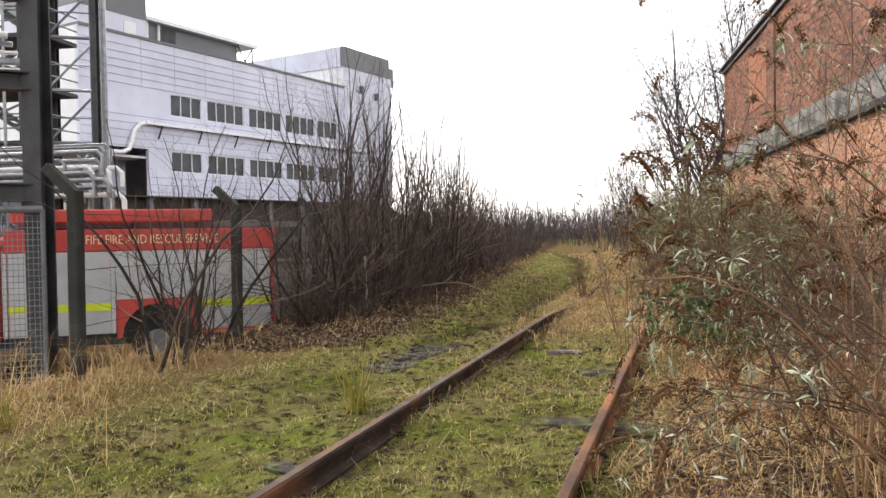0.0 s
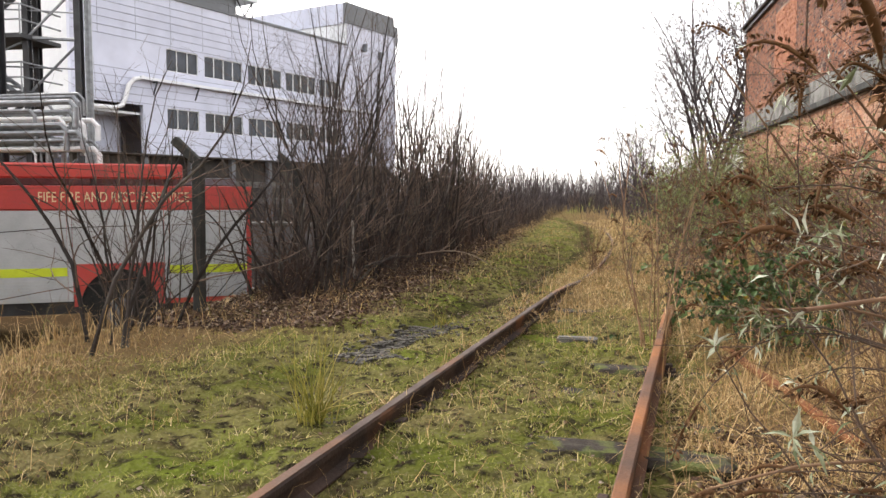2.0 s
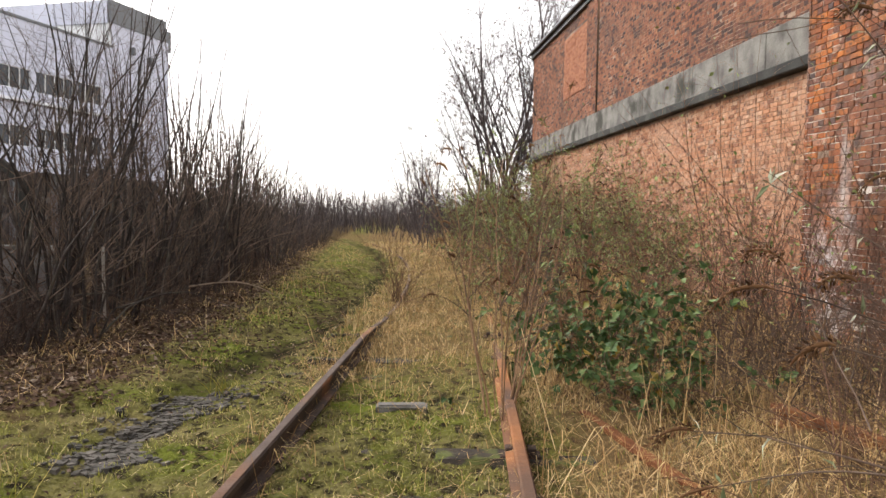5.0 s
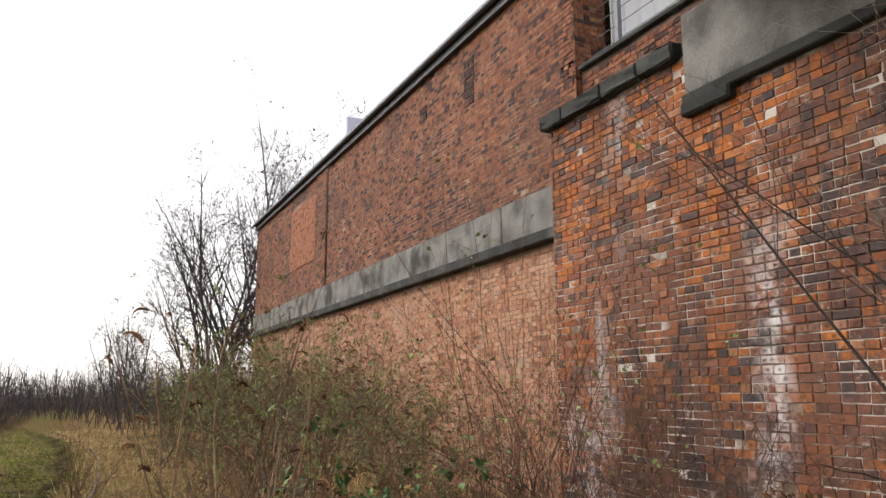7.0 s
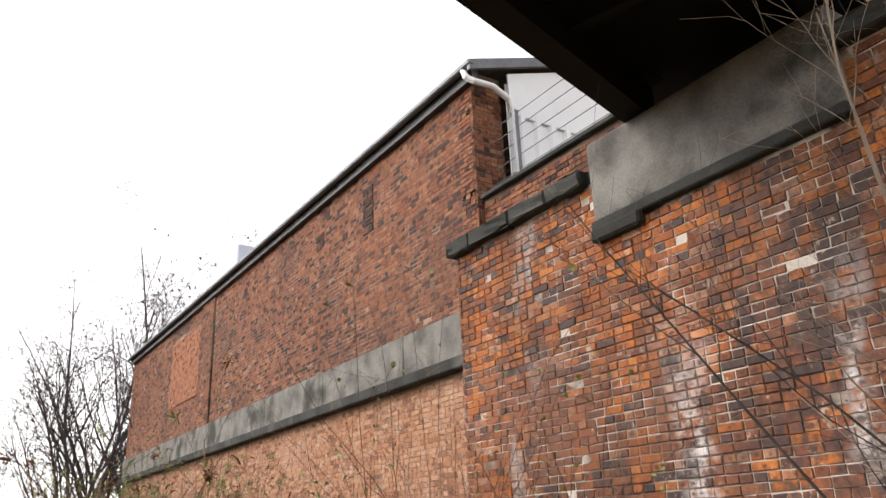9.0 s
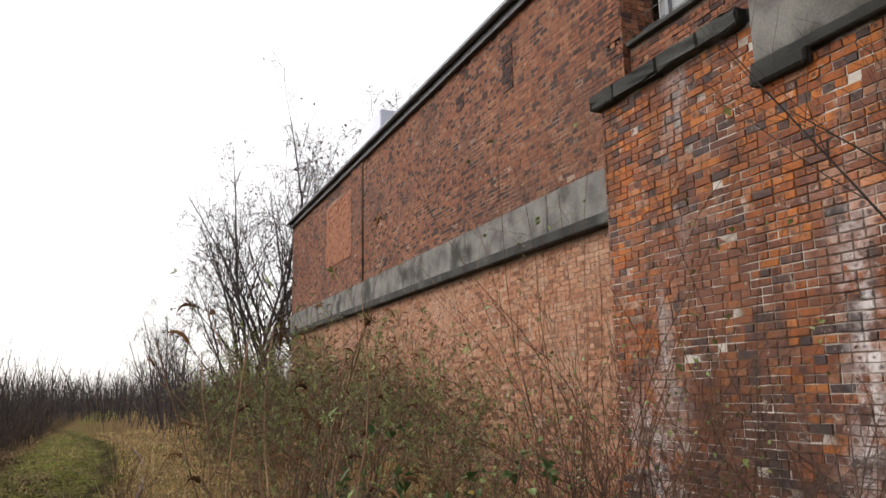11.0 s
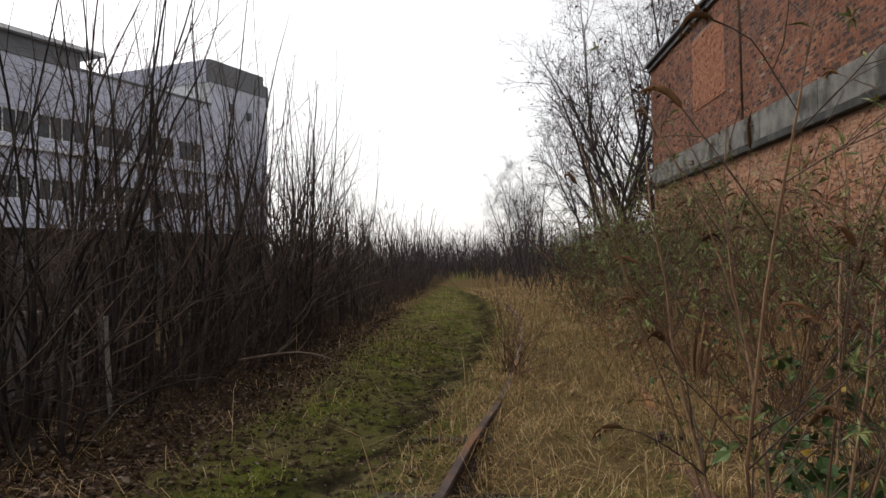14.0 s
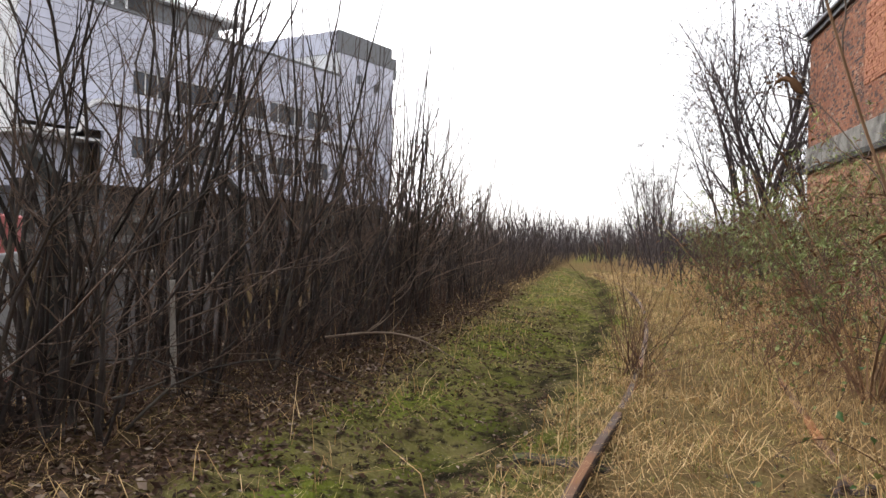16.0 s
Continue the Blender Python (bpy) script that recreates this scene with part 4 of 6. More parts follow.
    b("tower_cap_white", 20.98, 21.05, -13.0, -0.3, 17.9, 19.85, M_CLAD)
    for y, z in ((23.6, 15.6), (26.2, 15.2)):
        b("wall_lamp", y, y + 0.3, 0.05, 0.45, z, z + 0.7, M_STEEL_GREY)
    # near tower
    b("near_tower", -7.6, -2.1, -9, 0.05, 15.95, 17.2, M_CLAD)
    b("near_tower_cap", -7.6, -2.1, -9.1, 0.1, 17.2, 21, M_CLAD_CAP, "mid grey cap")
    b("tower_panel", -4.0, -3.0, 0.06, 0.1, 15.9, 16.8, M_ROOF_WHITE)
    # roof plant room
    b("plant_room", -0.8, 10.0, -7, -3.2, 15.95, 18.2, M_CLAD_CAP, "grey roof plant room")
    b("plant_room_roof", -1.4, 12.0, -7.3, -2.6, 18.2, 18.5, M_ROOF_WHITE, "white overhanging plant roof")
    for y in (-1.2, 0.3, 1.4):
        b("plant_post", y, y + 0.2, -3.2, -3.0, 15.95, 18.2, M_ROOF_WHITE)
    b("plant_louvre", 1.7, 3.2, -3.2, -3.1, 16.6, 18.0, M_STEEL_DARK)
    bm = bmesh.new()
    rod(bm, (-3, 9.9, 18.2), (-3, 11.4, 16.0), 0.07, 5)
    rod(bm, (-3, 11.7, 18.2), (-3, 10.2, 16.0), 0.07, 5)
    rod(bm, (-3, 11.7, 18.2), (-3, 11.7, 16.0), 0.07, 5)
    own(part("plant_brace", bm, M_STEEL_DARK, None))
    # big white duct that drops from the ledge
    bm = bmesh.new()
    sweep(bm, [(0.3, -2.2, 9.7), (0.3, -3.0, 9.5), (0.3, -3.5, 9.0), (0.3, -3.7, 8.3), (0.3, -4.0, 7.6), (0.3, -4.6, 7.35), (0.3, -7.6, 7.3)], 0.16, 10)
    own(part("duct", bm, M_WHITE, None, "white insulated duct"))


build_works()


def build_pipe_rack():
    """Steel pipe rack beside the yard, with its column at the end of the bridge."""
    r = thing("pipe_rack", "grey steel pipe rack with bundles of pale pipes", "pipe rack", at=(-10, 12, -1.2))
    inv = Matrix.Translation((10, -12, 1.2))

    def own(ob):
        ob.parent = r
        ob.matrix_parent_inverse = inv.copy()
        return ob

    def hsec(a, b, s, name, m):
        bm = bmesh.new()
        extrude_profile(bm, [(-s, -s), (s, -s), (s, -s * .8), (s * .12, -s * .8), (s * .12, s * .8), (s, s * .8), (s, s), (-s, s), (-s, s * .8), (-s * .12, s * .8), (-s * .12, -s * .8), (-s, -s * .8)], [a, b])
        return own(part(name, bm, m, None))

    def column(x, y, z0, z1, s):
        bm = bmesh.new()
        sec = [(-s, -s), (s, -s), (s, -s * .8), (s * .1, -s * .8), (s * .1, s * .8), (s, s * .8), (s, s), (-s, s), (-s, s * .8), (-s * .1, s * .8), (-s * .1, -s * .8), (-s, -s * .8)]
        lo = [bm.verts.new((x + p[0], y + p[1], z0)) for p in sec]
        hi = [bm.verts.new((x + p[0], y + p[1], z1)) for p in sec]
        for k in range(12):
            bm.faces.new((lo[k], lo[(k + 1) % 12], hi[(k + 1) % 12], hi[k]))
        bm.faces.new(lo[::-1])
        bm.faces.new(hi)
        return own(part("column", bm, M_STEEL_DARK, None, "dark steel column"))

    column(-9.4, 11.7, -1.6, 10.5, 0.17).matrix_basis = nearer(0.82)
    for z in (2.25, 4.15, 5.7):
        hsec((-9.4, 11.7, z), (-14.5, 8.2, z), 0.16, "beam", M_STEEL_DARK).matrix_basis = nearer(0.82)
    hsec((-9.4, 11.7, 5.6), (-12.5, 9.6, 7.6), 0.13, "brace_beam", M_STEEL_DARK).matrix_basis = nearer(0.82)
    column(-16.4, 20.0, -1.3, 11, 0.15)
    column(-19.5, 19.6, -1.3, 11, 0.15)
    rng = random.Random(2)
    for k in range(22):
        z = 2.6 + (k % 8) * 0.19
        y = 18.4 + 0.4 * (k // 8) + rng.uniform(0, .2)
        x1 = -12.4 - rng.uniform(0, 2.0)
        bm = bmesh.new()
        sweep(bm, [(-24, y, z), (x1, y, z), (x1 + .15, y, z - .15), (x1 + .15, y, z - rng.uniform(.4, 1.0))], rng.choice((0.03, 0.045, 0.07)), 8)
        own(part("pipe", bm, M_GALV if k % 4 else M_WHITE, None, "pale lagged pipe"))
    # braced stair tower behind
    for k, (x, y) in enumerate(((-21.2, 27.0), (-19.6, 27.8), (-21.9, 28.4), (-25.0, 25.5))):
        column(x, y, -1.3, 13.0, 0.12)
    for j in range(5):
        z = 1.0 + j * 2.1
        for (xa, ya), (xb, yb) in (((-21.2, 27.0), (-19.6, 27.8)), ((-25.0, 25.5), (-21.2, 27.0))):
            bm = bmesh.new()
            rod(bm, (xa, ya, z), (xb, yb, z), 0.07, 6)
            rod(bm, (xa, ya, z), (xb, yb, z + 2.0), 0.05, 6)
            rod(bm, (xa, ya, z + 1.0), (xb, yb, z + 1.0), 0.03, 6)
            own(part("brace", bm, M_GALV if j % 2 else M_STEEL_GREY, None))
    for j in range(6):
        z = 1.0 + j * 2.1
        bm = bmesh.new()
        box(bm, -25.2, -21.0, 26.4, 28.6, z - 0.1, z + 0.06)
        own(part("platform", bm, M_STEEL_DARK, None, "dark grating platform"))
        for h in (0.55, 1.1):
            bm = bmesh.new()
            sweep(bm, [(-25.2, 26.4, z + h), (-21.0, 26.4, z + h), (-21.0, 28.6, z + h)], 0.035, 6)
            own(part("handrail", bm, M_GALV, None, "grey handrail"))
        for k in range(6):
            bm = bmesh.new()
            rod(bm, (-25.2 + 0.84 * k, 26.4, z), (-25.2 + 0.84 * k, 26.4, z + 1.1), 0.03, 5)
            own(part("rail_post", bm, M_GALV, None))
        bm = bmesh.new()
        a_, b_ = ((-24.8, z), (-21.6, z + 2.1)) if j % 2 else ((-21.6, z), (-24.8, z + 2.1))
        for y in (26.9, 27.7):
            sweep(bm, [(a_[0], y, a_[1]), (b_[0], y, b_[1])], 0.09, 5)
        for k in range(9):
            x_, z_ = a_[0] + (b_[0] - a_[0]) * (k + .5) / 9, a_[1] + 2.1 * (k + .5) / 9
            box(bm, x_ - 0.14, x_ + 0.14, 26.9, 27.7, z_ - 0.02, z_ + 0.02)
        own(part("stair_flight", bm, M_STEEL_GREY, None, "steel stair flight"))
    for k, (x, y) in enumerate(((-24.4, 26.1), (-23.9, 26.1), (-22.9, 26.2), (-22.3, 26.0), (-20.3, 28.6), (-20.0, 28.9))):
        bm = bmesh.new()
        rod(bm, (x, y, -1.3), (x, y, 12.5), 0.06 + 0.04 * (k % 3), 8)
        own(part("riser_pipe", bm, M_GALV if k % 2 else M_STEEL_GREY, None))
    # pipes and handrails on the near gantry
    for k in range(7):
        z = 4.4 + 0.17 * k
        bm = bmesh.new()
        sweep(bm, [(-10.2 - .1 * k, 12.6, z), (-12, 12.0 - .1 * k, z), (-16, 9.5, z)], 0.04 + 0.015 * (k % 3), 7)
        own(part("pipe", bm, M_WHITE if k % 2 else M_GALV, None, "pale lagged pipe")).matrix_basis = nearer(0.82)
    for k in range(9):
        t = k / 8
        bm = bmesh.new()
        rod(bm, (-9.9 - 4 * t, 12.2 - 2.8 * t, 2.3), (-9.9 - 4 * t, 12.2 - 2.8 * t, 3.9), 0.035, 6)
        own(part("riser", bm, M_GALV, None)).matrix_basis = nearer(0.82)


build_pipe_rack()


# ---------------------------------------------------------------- fire engine
def build_engine():
    e = thing("fire_engine", "old red fire engine with silver roller shutters parked in the yard", "fire engine")
    a, d = Vector((-6.9, 15.9, -1.27)), Vector((-0.87, -0.49, 0)).normalized()
    # local x runs forward along the side, local y out of the seen side
    side = Vector((-d.y, d.x, 0))
    e.matrix_world = nearer(0.85) @ Matrix(((d.x, side.x, 0, a.x), (d.y, side.y, 0, a.y), (0, 0, 1, a.z), (0, 0, 0, 1)))

    def b(name, x0, x1, y0, y1, z0, z1, m, label="", bevel=0.01, parent=None):
        return box_part(name, (x0, x1, y0, y1, z0, z1), m, parent or e, label, bevel)

    W = 2.4
    b("body", 0.05, 5.3, -W, -0.03, 0.75, 2.86, M_RED, "red painted body", 0.03)
    b("cab", 5.4, 7.9, -W, -0.02, 0.6, 2.75, M_RED, "red crew cab", 0.08)
    b("cab_window", 5.7, 6.6, -0.02, 0.0, 1.75, 2.45, M_GLASS)
    b("cab_window", 6.8, 7.7, -0.02, 0.0, 1.75, 2.45, M_GLASS)
    b("cab_stripe", 5.42, 7.88, -0.018, 0.002, 1.1, 1.25, M_YELLOW, "", 0.0)
    b("letter_board", 0.0, 5.3, -0.05, 0.03, 2.44, 2.88, M_RED, "red locker header with gold lettering", 0.012)
    for x0, x1, z0 in ((0.12, 1.56, 0.72), (1.66, 3.26, 1.42), (3.36, 5.25, 0.72)):
        sh = b("shutter", x0, x1, -0.04, 0.0, z0, 2.42, M_SHUTTER, "silver slatted roller shutter", 0.0)
        z = z0 + 0.03
        while z < 2.4:
            b("slat", x0 + 0.03, x1 - 0.03, 0.0, 0.012, z, z + 0.042, M_SHUTTER, "", 0.0, sh)
            z += 0.055
        if z0 < 1:
            b("strip", x0, x1, 0.013, 0.02, 1.2, 1.36, M_YELLOW, "yellow reflective strip", 0.0)
    for x in (0.03, 1.57, 3.27, 5.27):
        b("upright", x, x + 0.08, -0.04, 0.02, 0.72, 2.42, M_SHUTTER if x > 0.1 else M_RED, "", 0.005)
    # wheel arch panel with an opening
    bm = bmesh.new()
    n = 24
    cx, cz, R = 2.46, 0.62, 0.69
    outer = []
    for k in range(n + 1):
        t = math.pi * k / n
        outer.append((cx + R * math.cos(t), cz + R * math.sin(t)))
    top = 1.42
    prev = None
    for k in range(n + 1):
        x, z = outer[k]
        lo = bm.verts.new((x, 0.012, z))
        hx = 1.66 + (3.26 - 1.66) * (1 - k / n)
        hi = bm.verts.new((hx, 0.012, top if 0 < k < n else z))
        if prev:
            bm.faces.new((prev[0], prev[1], hi, lo))
        prev = (lo, hi)
    got = bmesh.ops.extrude_face_region(bm, geom=bm.faces[:])["geom"]
    bmesh.ops.translate(bm, vec=(0, -0.06, 0), verts=[v for v in got if isinstance(v, bmesh.types.BMVert)])
    bmesh.ops.recalc_face_normals(bm, faces=bm.faces[:])
    part("wheel_arch", bm, M_RED, e, "red wheel arch panel")
    # Added black block: stands in for the shade inside the wheel arch.
    b("arch_shade_block", 1.76, 3.16, -0.6, -0.02, 0.5, 1.3, M_RUBBER, "", 0.0)
    for x in (2.46, 6.6):
        bm = bmesh.new()
        got = bmesh.ops.create_cone(bm, cap_ends=True, segments=28, radius1=0.53, radius2=0.53, depth=0.3)["verts"]
        bmesh.ops.transform(bm, matrix=Matrix.Translation((x, -0.155, 0.5)) @ Matrix.Rotation(math.pi / 2, 4, "X"), verts=got)
        bmesh.ops.bevel(bm, geom=[q for q in bm.edges if len(q.link_faces) == 2 and abs(q.calc_face_angle(0)) > 1], offset=0.05, segments=2, affect="EDGES")
        wh = part("wheel", bm, M_RUBBER, e, "black tyre")
        bm = bmesh.new()
        got = bmesh.ops.create_cone(bm, cap_ends=True, segments=20, radius1=0.27, radius2=0.2, depth=0.06)["verts"]
        bmesh.ops.transform(bm, matrix=Matrix.Translation((x, 0.0, 0.5)) @ Matrix.Rotation(math.pi / 2, 4, "X"), verts=got)
        part("hub", bm, M_STEEL_GREY, wh)
    b("chassis", 0.1, 7.8, -W + .3, -0.3, 0.45, 0.75, M_STEEL_DARK)
    b("skirt", 0.1, 1.6, -0.05, -0.02, 0.62, 0.72, M_RED, "", 0.0)
    b("roof_rail", 1.3, 5.2, -0.5, -0.05, 3.02, 3.3, M_RED, "raised red roof locker", 0.03)
    b("roof_rack", 0.3, 5.2, -1.9, -0.6, 2.9, 3.05, M_STEEL_GREY)
    for x in (1.6, 2.9, 4.6):
        b("rack_post", x, x + .06, -0.3, -0.24, 2.86, 3.04, M_STEEL_DARK)
    b("bumper", 7.88, 8.02, -W, -0.05, 0.45, 0.8, M_STEEL_GREY)
    b("rear_step", -0.25, 0.05, -W + .2, -0.2, 0.5, 0.62, M_STEEL_DARK)
    b("rear_shutter", 0.0, 0.05, -2.0, -0.4, 0.9, 2.4, M_SHUTTER)
    curve = bpy.data.curves.new("lettering", "FONT")
    curve.body = "FIFE FIRE AND RESCUE SERVICE"
    curve.size, curve.align_x, curve.align_y, curve.extrude = 0.27, "CENTER", "CENTER", 0.004
    tmp = new("lettering", curve)
    me = bpy.data.meshes.new_from_object(tmp.evaluated_get(bpy.context.evaluated_depsgraph_get()))
    bpy.data.objects.remove(tmp)
    lt = link_mesh("lettering", me, M_GOLD, e, "pale gold capital letters")
    lt.matrix_basis = Matrix.Translation((2.50, 0.036, 2.66)) @ Matrix.Rotation(math.pi, 4, "Z") @ Matrix.Rotation(math.pi / 2, 4, "X") @ Matrix.Diagonal((0.70, 1, 1, 1))


build_engine()


# ---------------------------------------------------------------- fence
def build_fence():
    def post(y, x, lean, roll):
        h = 2.05
        ob = thing("fence_post", "dark weathered concrete fence post with a cranked top", "fence post", "fence posts", at=(x, y, float(ground_z(x, y)) - 0.15))
        ob.rotation_euler = (lean, roll, 0)
        bm = bmesh.new()
        box(bm, -0.065, 0.065, -0.065, 0.065, 0, h)
        bmesh.ops.bevel(bm, geom=[e for e in bm.edges if abs(e.verts[0].co.z - e.verts[1].co.z) > 1], offset=0.018, segments=1, affect="EDGES")
        part("shaft", bm, M_CONCRETE_DARK, ob)
        bm = bmesh.new()
        box(bm, -0.055, 0.055, -0.05, 0.05, -0.04, 0.42)
        bmesh.ops.bevel(bm, geom=bm.edges[:], offset=0.012, segments=1, affect="EDGES")
        arm = part("cranked_arm", bm, M_CONCRETE_DARK, ob)
        arm.matrix_basis = Matrix.Translation((-0.01, 0, h - 0.03)) @ Matrix.Rotation(radians(-48), 4, "Y")
        for k in range(3):
            bm = bmesh.new()
            rod(bm, (-0.07, 0, 0.5 + 0.6 * k), (0.07, 0, 0.5 + 0.6 * k), 0.012, 6)
            part("bolt", bm, M_RUST, ob)

    rng = random.Random(12)
    for y in (6.9, 10.2, 13.4, 16.6, 19.8, 22.9, 26.0):
        post(y, (-5.15 if y < 8 else -5.0) + rng.uniform(-.03, .03), rng.uniform(-.02, .02), rng.uniform(-.02, .03))
    f = thing("strand_wire", "rusted straight strand wires of the old fence", "wire fence", at=(-5.42, 14, 0))
    for z in (0.5, 1.1, 1.7):
        bm = bmesh.new()
        sweep(bm, [(-5.36, y, z + 0.03 * math.sin(y)) for y in np.arange(7.05, 26.1, 0.9)], 0.004, 4)
        part("wire", bm, M_RUST, f).location = (5.42, -14, 0)
    # welded mesh panel beside the steel column
    g = thing("mesh_gate", "grey welded mesh security panel beside the steel column", "fence panel", at=(-9.2, 11.4, -0.8))
    inv = Matrix.Translation((9.2, -11.4, 0.8))

    def own(ob):
        ob.parent = g
        ob.matrix_parent_inverse = inv.copy()
        ob.matrix_basis = nearer(0.82)

    x0, y0, x1, y1 = -9.15, 11.45, -11.9, 10.0
    bm = bmesh.new()
    for k in range(41):
        t = k / 40
        rod(bm, (x0 + (x1 - x0) * t, y0 + (y1 - y0) * t, -1.42), (x0 + (x1 - x0) * t, y0 + (y1 - y0) * t, 1.85), 0.006, 4)
    for k in range(33):
        rod(bm, (x0, y0, -1.42 + k * 0.102), (x1, y1, -1.42 + k * 0.102), 0.006, 4)
    own(part("mesh", bm, M_GALV, None, "galvanised welded mesh"))
    bm = bmesh.new()
    rod(bm, (x0, y0, -1.6), (x0, y0, 1.95), 0.04, 8)
    own(part("gate_post", bm, M_STEEL_GREY, None))
    bm = bmesh.new()
    rod(bm, (x0, y0, 1.95), (x1, y1, 1.95), 0.06, 8)
    own(part("top_rail", bm, M_STEEL_GREY, None))


build_fence()


def build_small_things():
    w = thing("block_wall", "low grey concrete block wall in the works yard", "wall", at=(-8.6, 20, -1.2))
    for k in range(3):
        o = box_part("panel", (-1.6 + k * 1.09, -1.6 + k * 1.09 + 1.07, -0.1, 0.1, -0.1, 1.85), M_YARD, w, "", 0.02)
    box_part("coping", (-1.65, 1.7, -0.14, 0.14, 1.85, 1.95), M_CONCRETE, w, "pale concrete coping", 0.02)
    bm = bmesh.new()
    box(bm, -0.02, 0.02, -0.02, 0.02, -0.2, 1.0)
    bmesh.ops.subdivide_edges(bm, edges=[e for e in bm.edges if abs(e.verts[0].co.z - e.verts[1].co.z) > 1], cuts=7)
    rng = random.Random(31)
    for v in bm.verts:
        v.co += Vector((rng.uniform(-.005, .005), rng.uniform(-.005, .005), 0))
    ob = part("marker_post", bm, M_CONCRETE_PALE)
    ob.location = (-4.2, 13.9, float(ground_z(-4.2, 13.9)))
    ob.rotation_euler = (0.03, -0.02, 0.3)
    tagged(ob, "pale weathered marker post among the shrubs", "post")
    bm = bmesh.new()
    box(bm, -0.2, 0.2, -0.07, 0.07, -0.05, 0.035)
    bmesh.ops.bevel(bm, geom=bm.edges[:], offset=0.015, segments=2, affect="EDGES")
    for v in bm.verts:
        v.co += Vector((rng.uniform(-.012, .012), rng.uniform(-.012, .012), rng.uniform(-.006, .006)))
    ob = part("flat_stone", bm, M_CONCRETE)
    ob.location = (-0.33, 9.35, float(ground_z(-0.33, 9.35)) + 0.005)
    tagged(ob, "pale flat stone lying between the rails", "stone")


build_small_things()


# ---------------------------------------------------------------- plants: strands, leaves, grass
def strand_mesh(name, groups, sides=3):
    """One mesh of tapered tubes. groups: pairs of P (n, k, 3) and R (n, k)."""
    Vs, Fs, base = [], [], 0
    for P, R in groups:
        if len(P) == 0:
            continue
        n, k = P.shape[:2]
        T = np.gradient(P, axis=1)
        T /= np.linalg.norm(T, axis=2, keepdims=True) + 1e-9
        ref = np.where(np.abs(T[..., 2:3]) < 0.9, np.array([0, 0, 1.0]), np.array([1.0, 0, 0]))
        S = np.cross(T, ref)
        S /= np.linalg.norm(S, axis=2, keepdims=True) + 1e-9
        U = np.cross(S, T)
        ang = 2 * np.pi * np.arange(sides) / sides
        ring = P[:, :, None, :] + R[:, :, None, None] * (np.cos(ang)[None, None, :, None] * S[:, :, None, :] + np.sin(ang)[None, None, :, None] * U[:, :, None, :])
        Vs.append(ring.reshape(-1, 3))
        idx = base + np.arange(n * k * sides).reshape(n, k, sides)
        nxt = np.roll(idx, -1, axis=2)
        Fs.append(np.stack([idx[:, :-1], nxt[:, :-1], nxt[:, 1:], idx[:, 1:]], -1).reshape(-1, 4))
        base += n * k * sides
    return np_mesh(name, np.concatenate(Vs), np.concatenate(Fs), smooth=True)


def unit(v):
    return v / (np.linalg.norm(v, axis=-1, keepdims=True) + 1e-9)


def run(rng, base, d, length, k, droop=0.0, wander=0.08, lift=0.0):
    """Strand points from base along d, bending by droop and wander. Shapes: (n, 3), (n, 3), (n,)."""
    n = len(base)
    P = np.zeros((n, k, 3))
    P[:, 0] = base
    cur = unit(d)
    step = length / (k - 1)
    for i in range(1, k):
        cur = unit(cur + rng.normal(0, wander, (n, 3)) + np.array([0, 0, lift - droop]) * (i / k))
        P[:, i] = P[:, i - 1] + cur * step[:, None]
    return P


def taper(r0, r1, k):
    return r0[:, None] + (r1 - r0)[:, None] * np.linspace(0, 1, k)[None, :]


def spawn(rng, P, R, per, lo, hi, spread, length, k, droop=0.0, wander=0.1, lift=0.0, thin=0.55, r_min=0.0012):
    """Side strands off the strands P."""
    n, m = P.shape[:2]
    src = np.repeat(np.arange(n), per)
    t = rng.uniform(lo, hi, n * per) * (m - 1)
    i = np.clip(t.astype(int), 0, m - 2)
    f = (t - i)[:, None]
    base = P[src, i] * (1 - f) + P[src, i + 1] * f
    along = unit(P[src, i + 1] - P[src, i])
    side = unit(np.cross(along, rng.normal(0, 1, (n * per, 3))))
    d = along * (1 - spread) + side * spread
    rr = (R[src, i] * (1 - f[:, 0]) + R[src, i + 1] * f[:, 0]) * thin
    L = length * rng.uniform(0.5, 1.15, n * per) * (1.15 - 0.6 * t / (m - 1))
    Q = run(rng, base, d, L, k, droop, wander, lift)
    return Q, taper(np.maximum(rr, r_min), np.maximum(rr * 0.35, r_min * 0.7), k)


def leaf_blades(rng, pos, d, length, width, curl=0.25):
    """Lance-shaped leaves: five points and three faces folded on the midrib; returns verts, tris."""
    n = len(pos)
    d = unit(d)
    side = unit(np.cross(d, rng.normal(0, 1, (n, 3)) * 0.5 + np.array([0, 0, 1.0])))
    up = np.cross(side, d)
    L, W = length[:, None], width[:, None]
    v0 = pos
    v1 = pos + d * L * 0.45 + side * W * 0.5 + up * W * 0.12
    v2 = pos + d * L * 0.45 - side * W * 0.5 + up * W * 0.12
    mid = pos + d * L * 0.5 - up * L * curl * 0.12
    tip = pos + d * L - up * L * curl
    V = np.stack([v0, v1, mid, v2, tip], 1).reshape(-1, 3)
    b = (np.arange(n) * 5)[:, None]
    F = np.concatenate([b + np.array(q) for q in ([0, 2, 1], [0, 3, 2], [1, 2, 4], [2, 3, 4])], 0)
    return V, F


def ends(P):
    return P[:, -1], unit(P[:, -1] - P[:, -2])


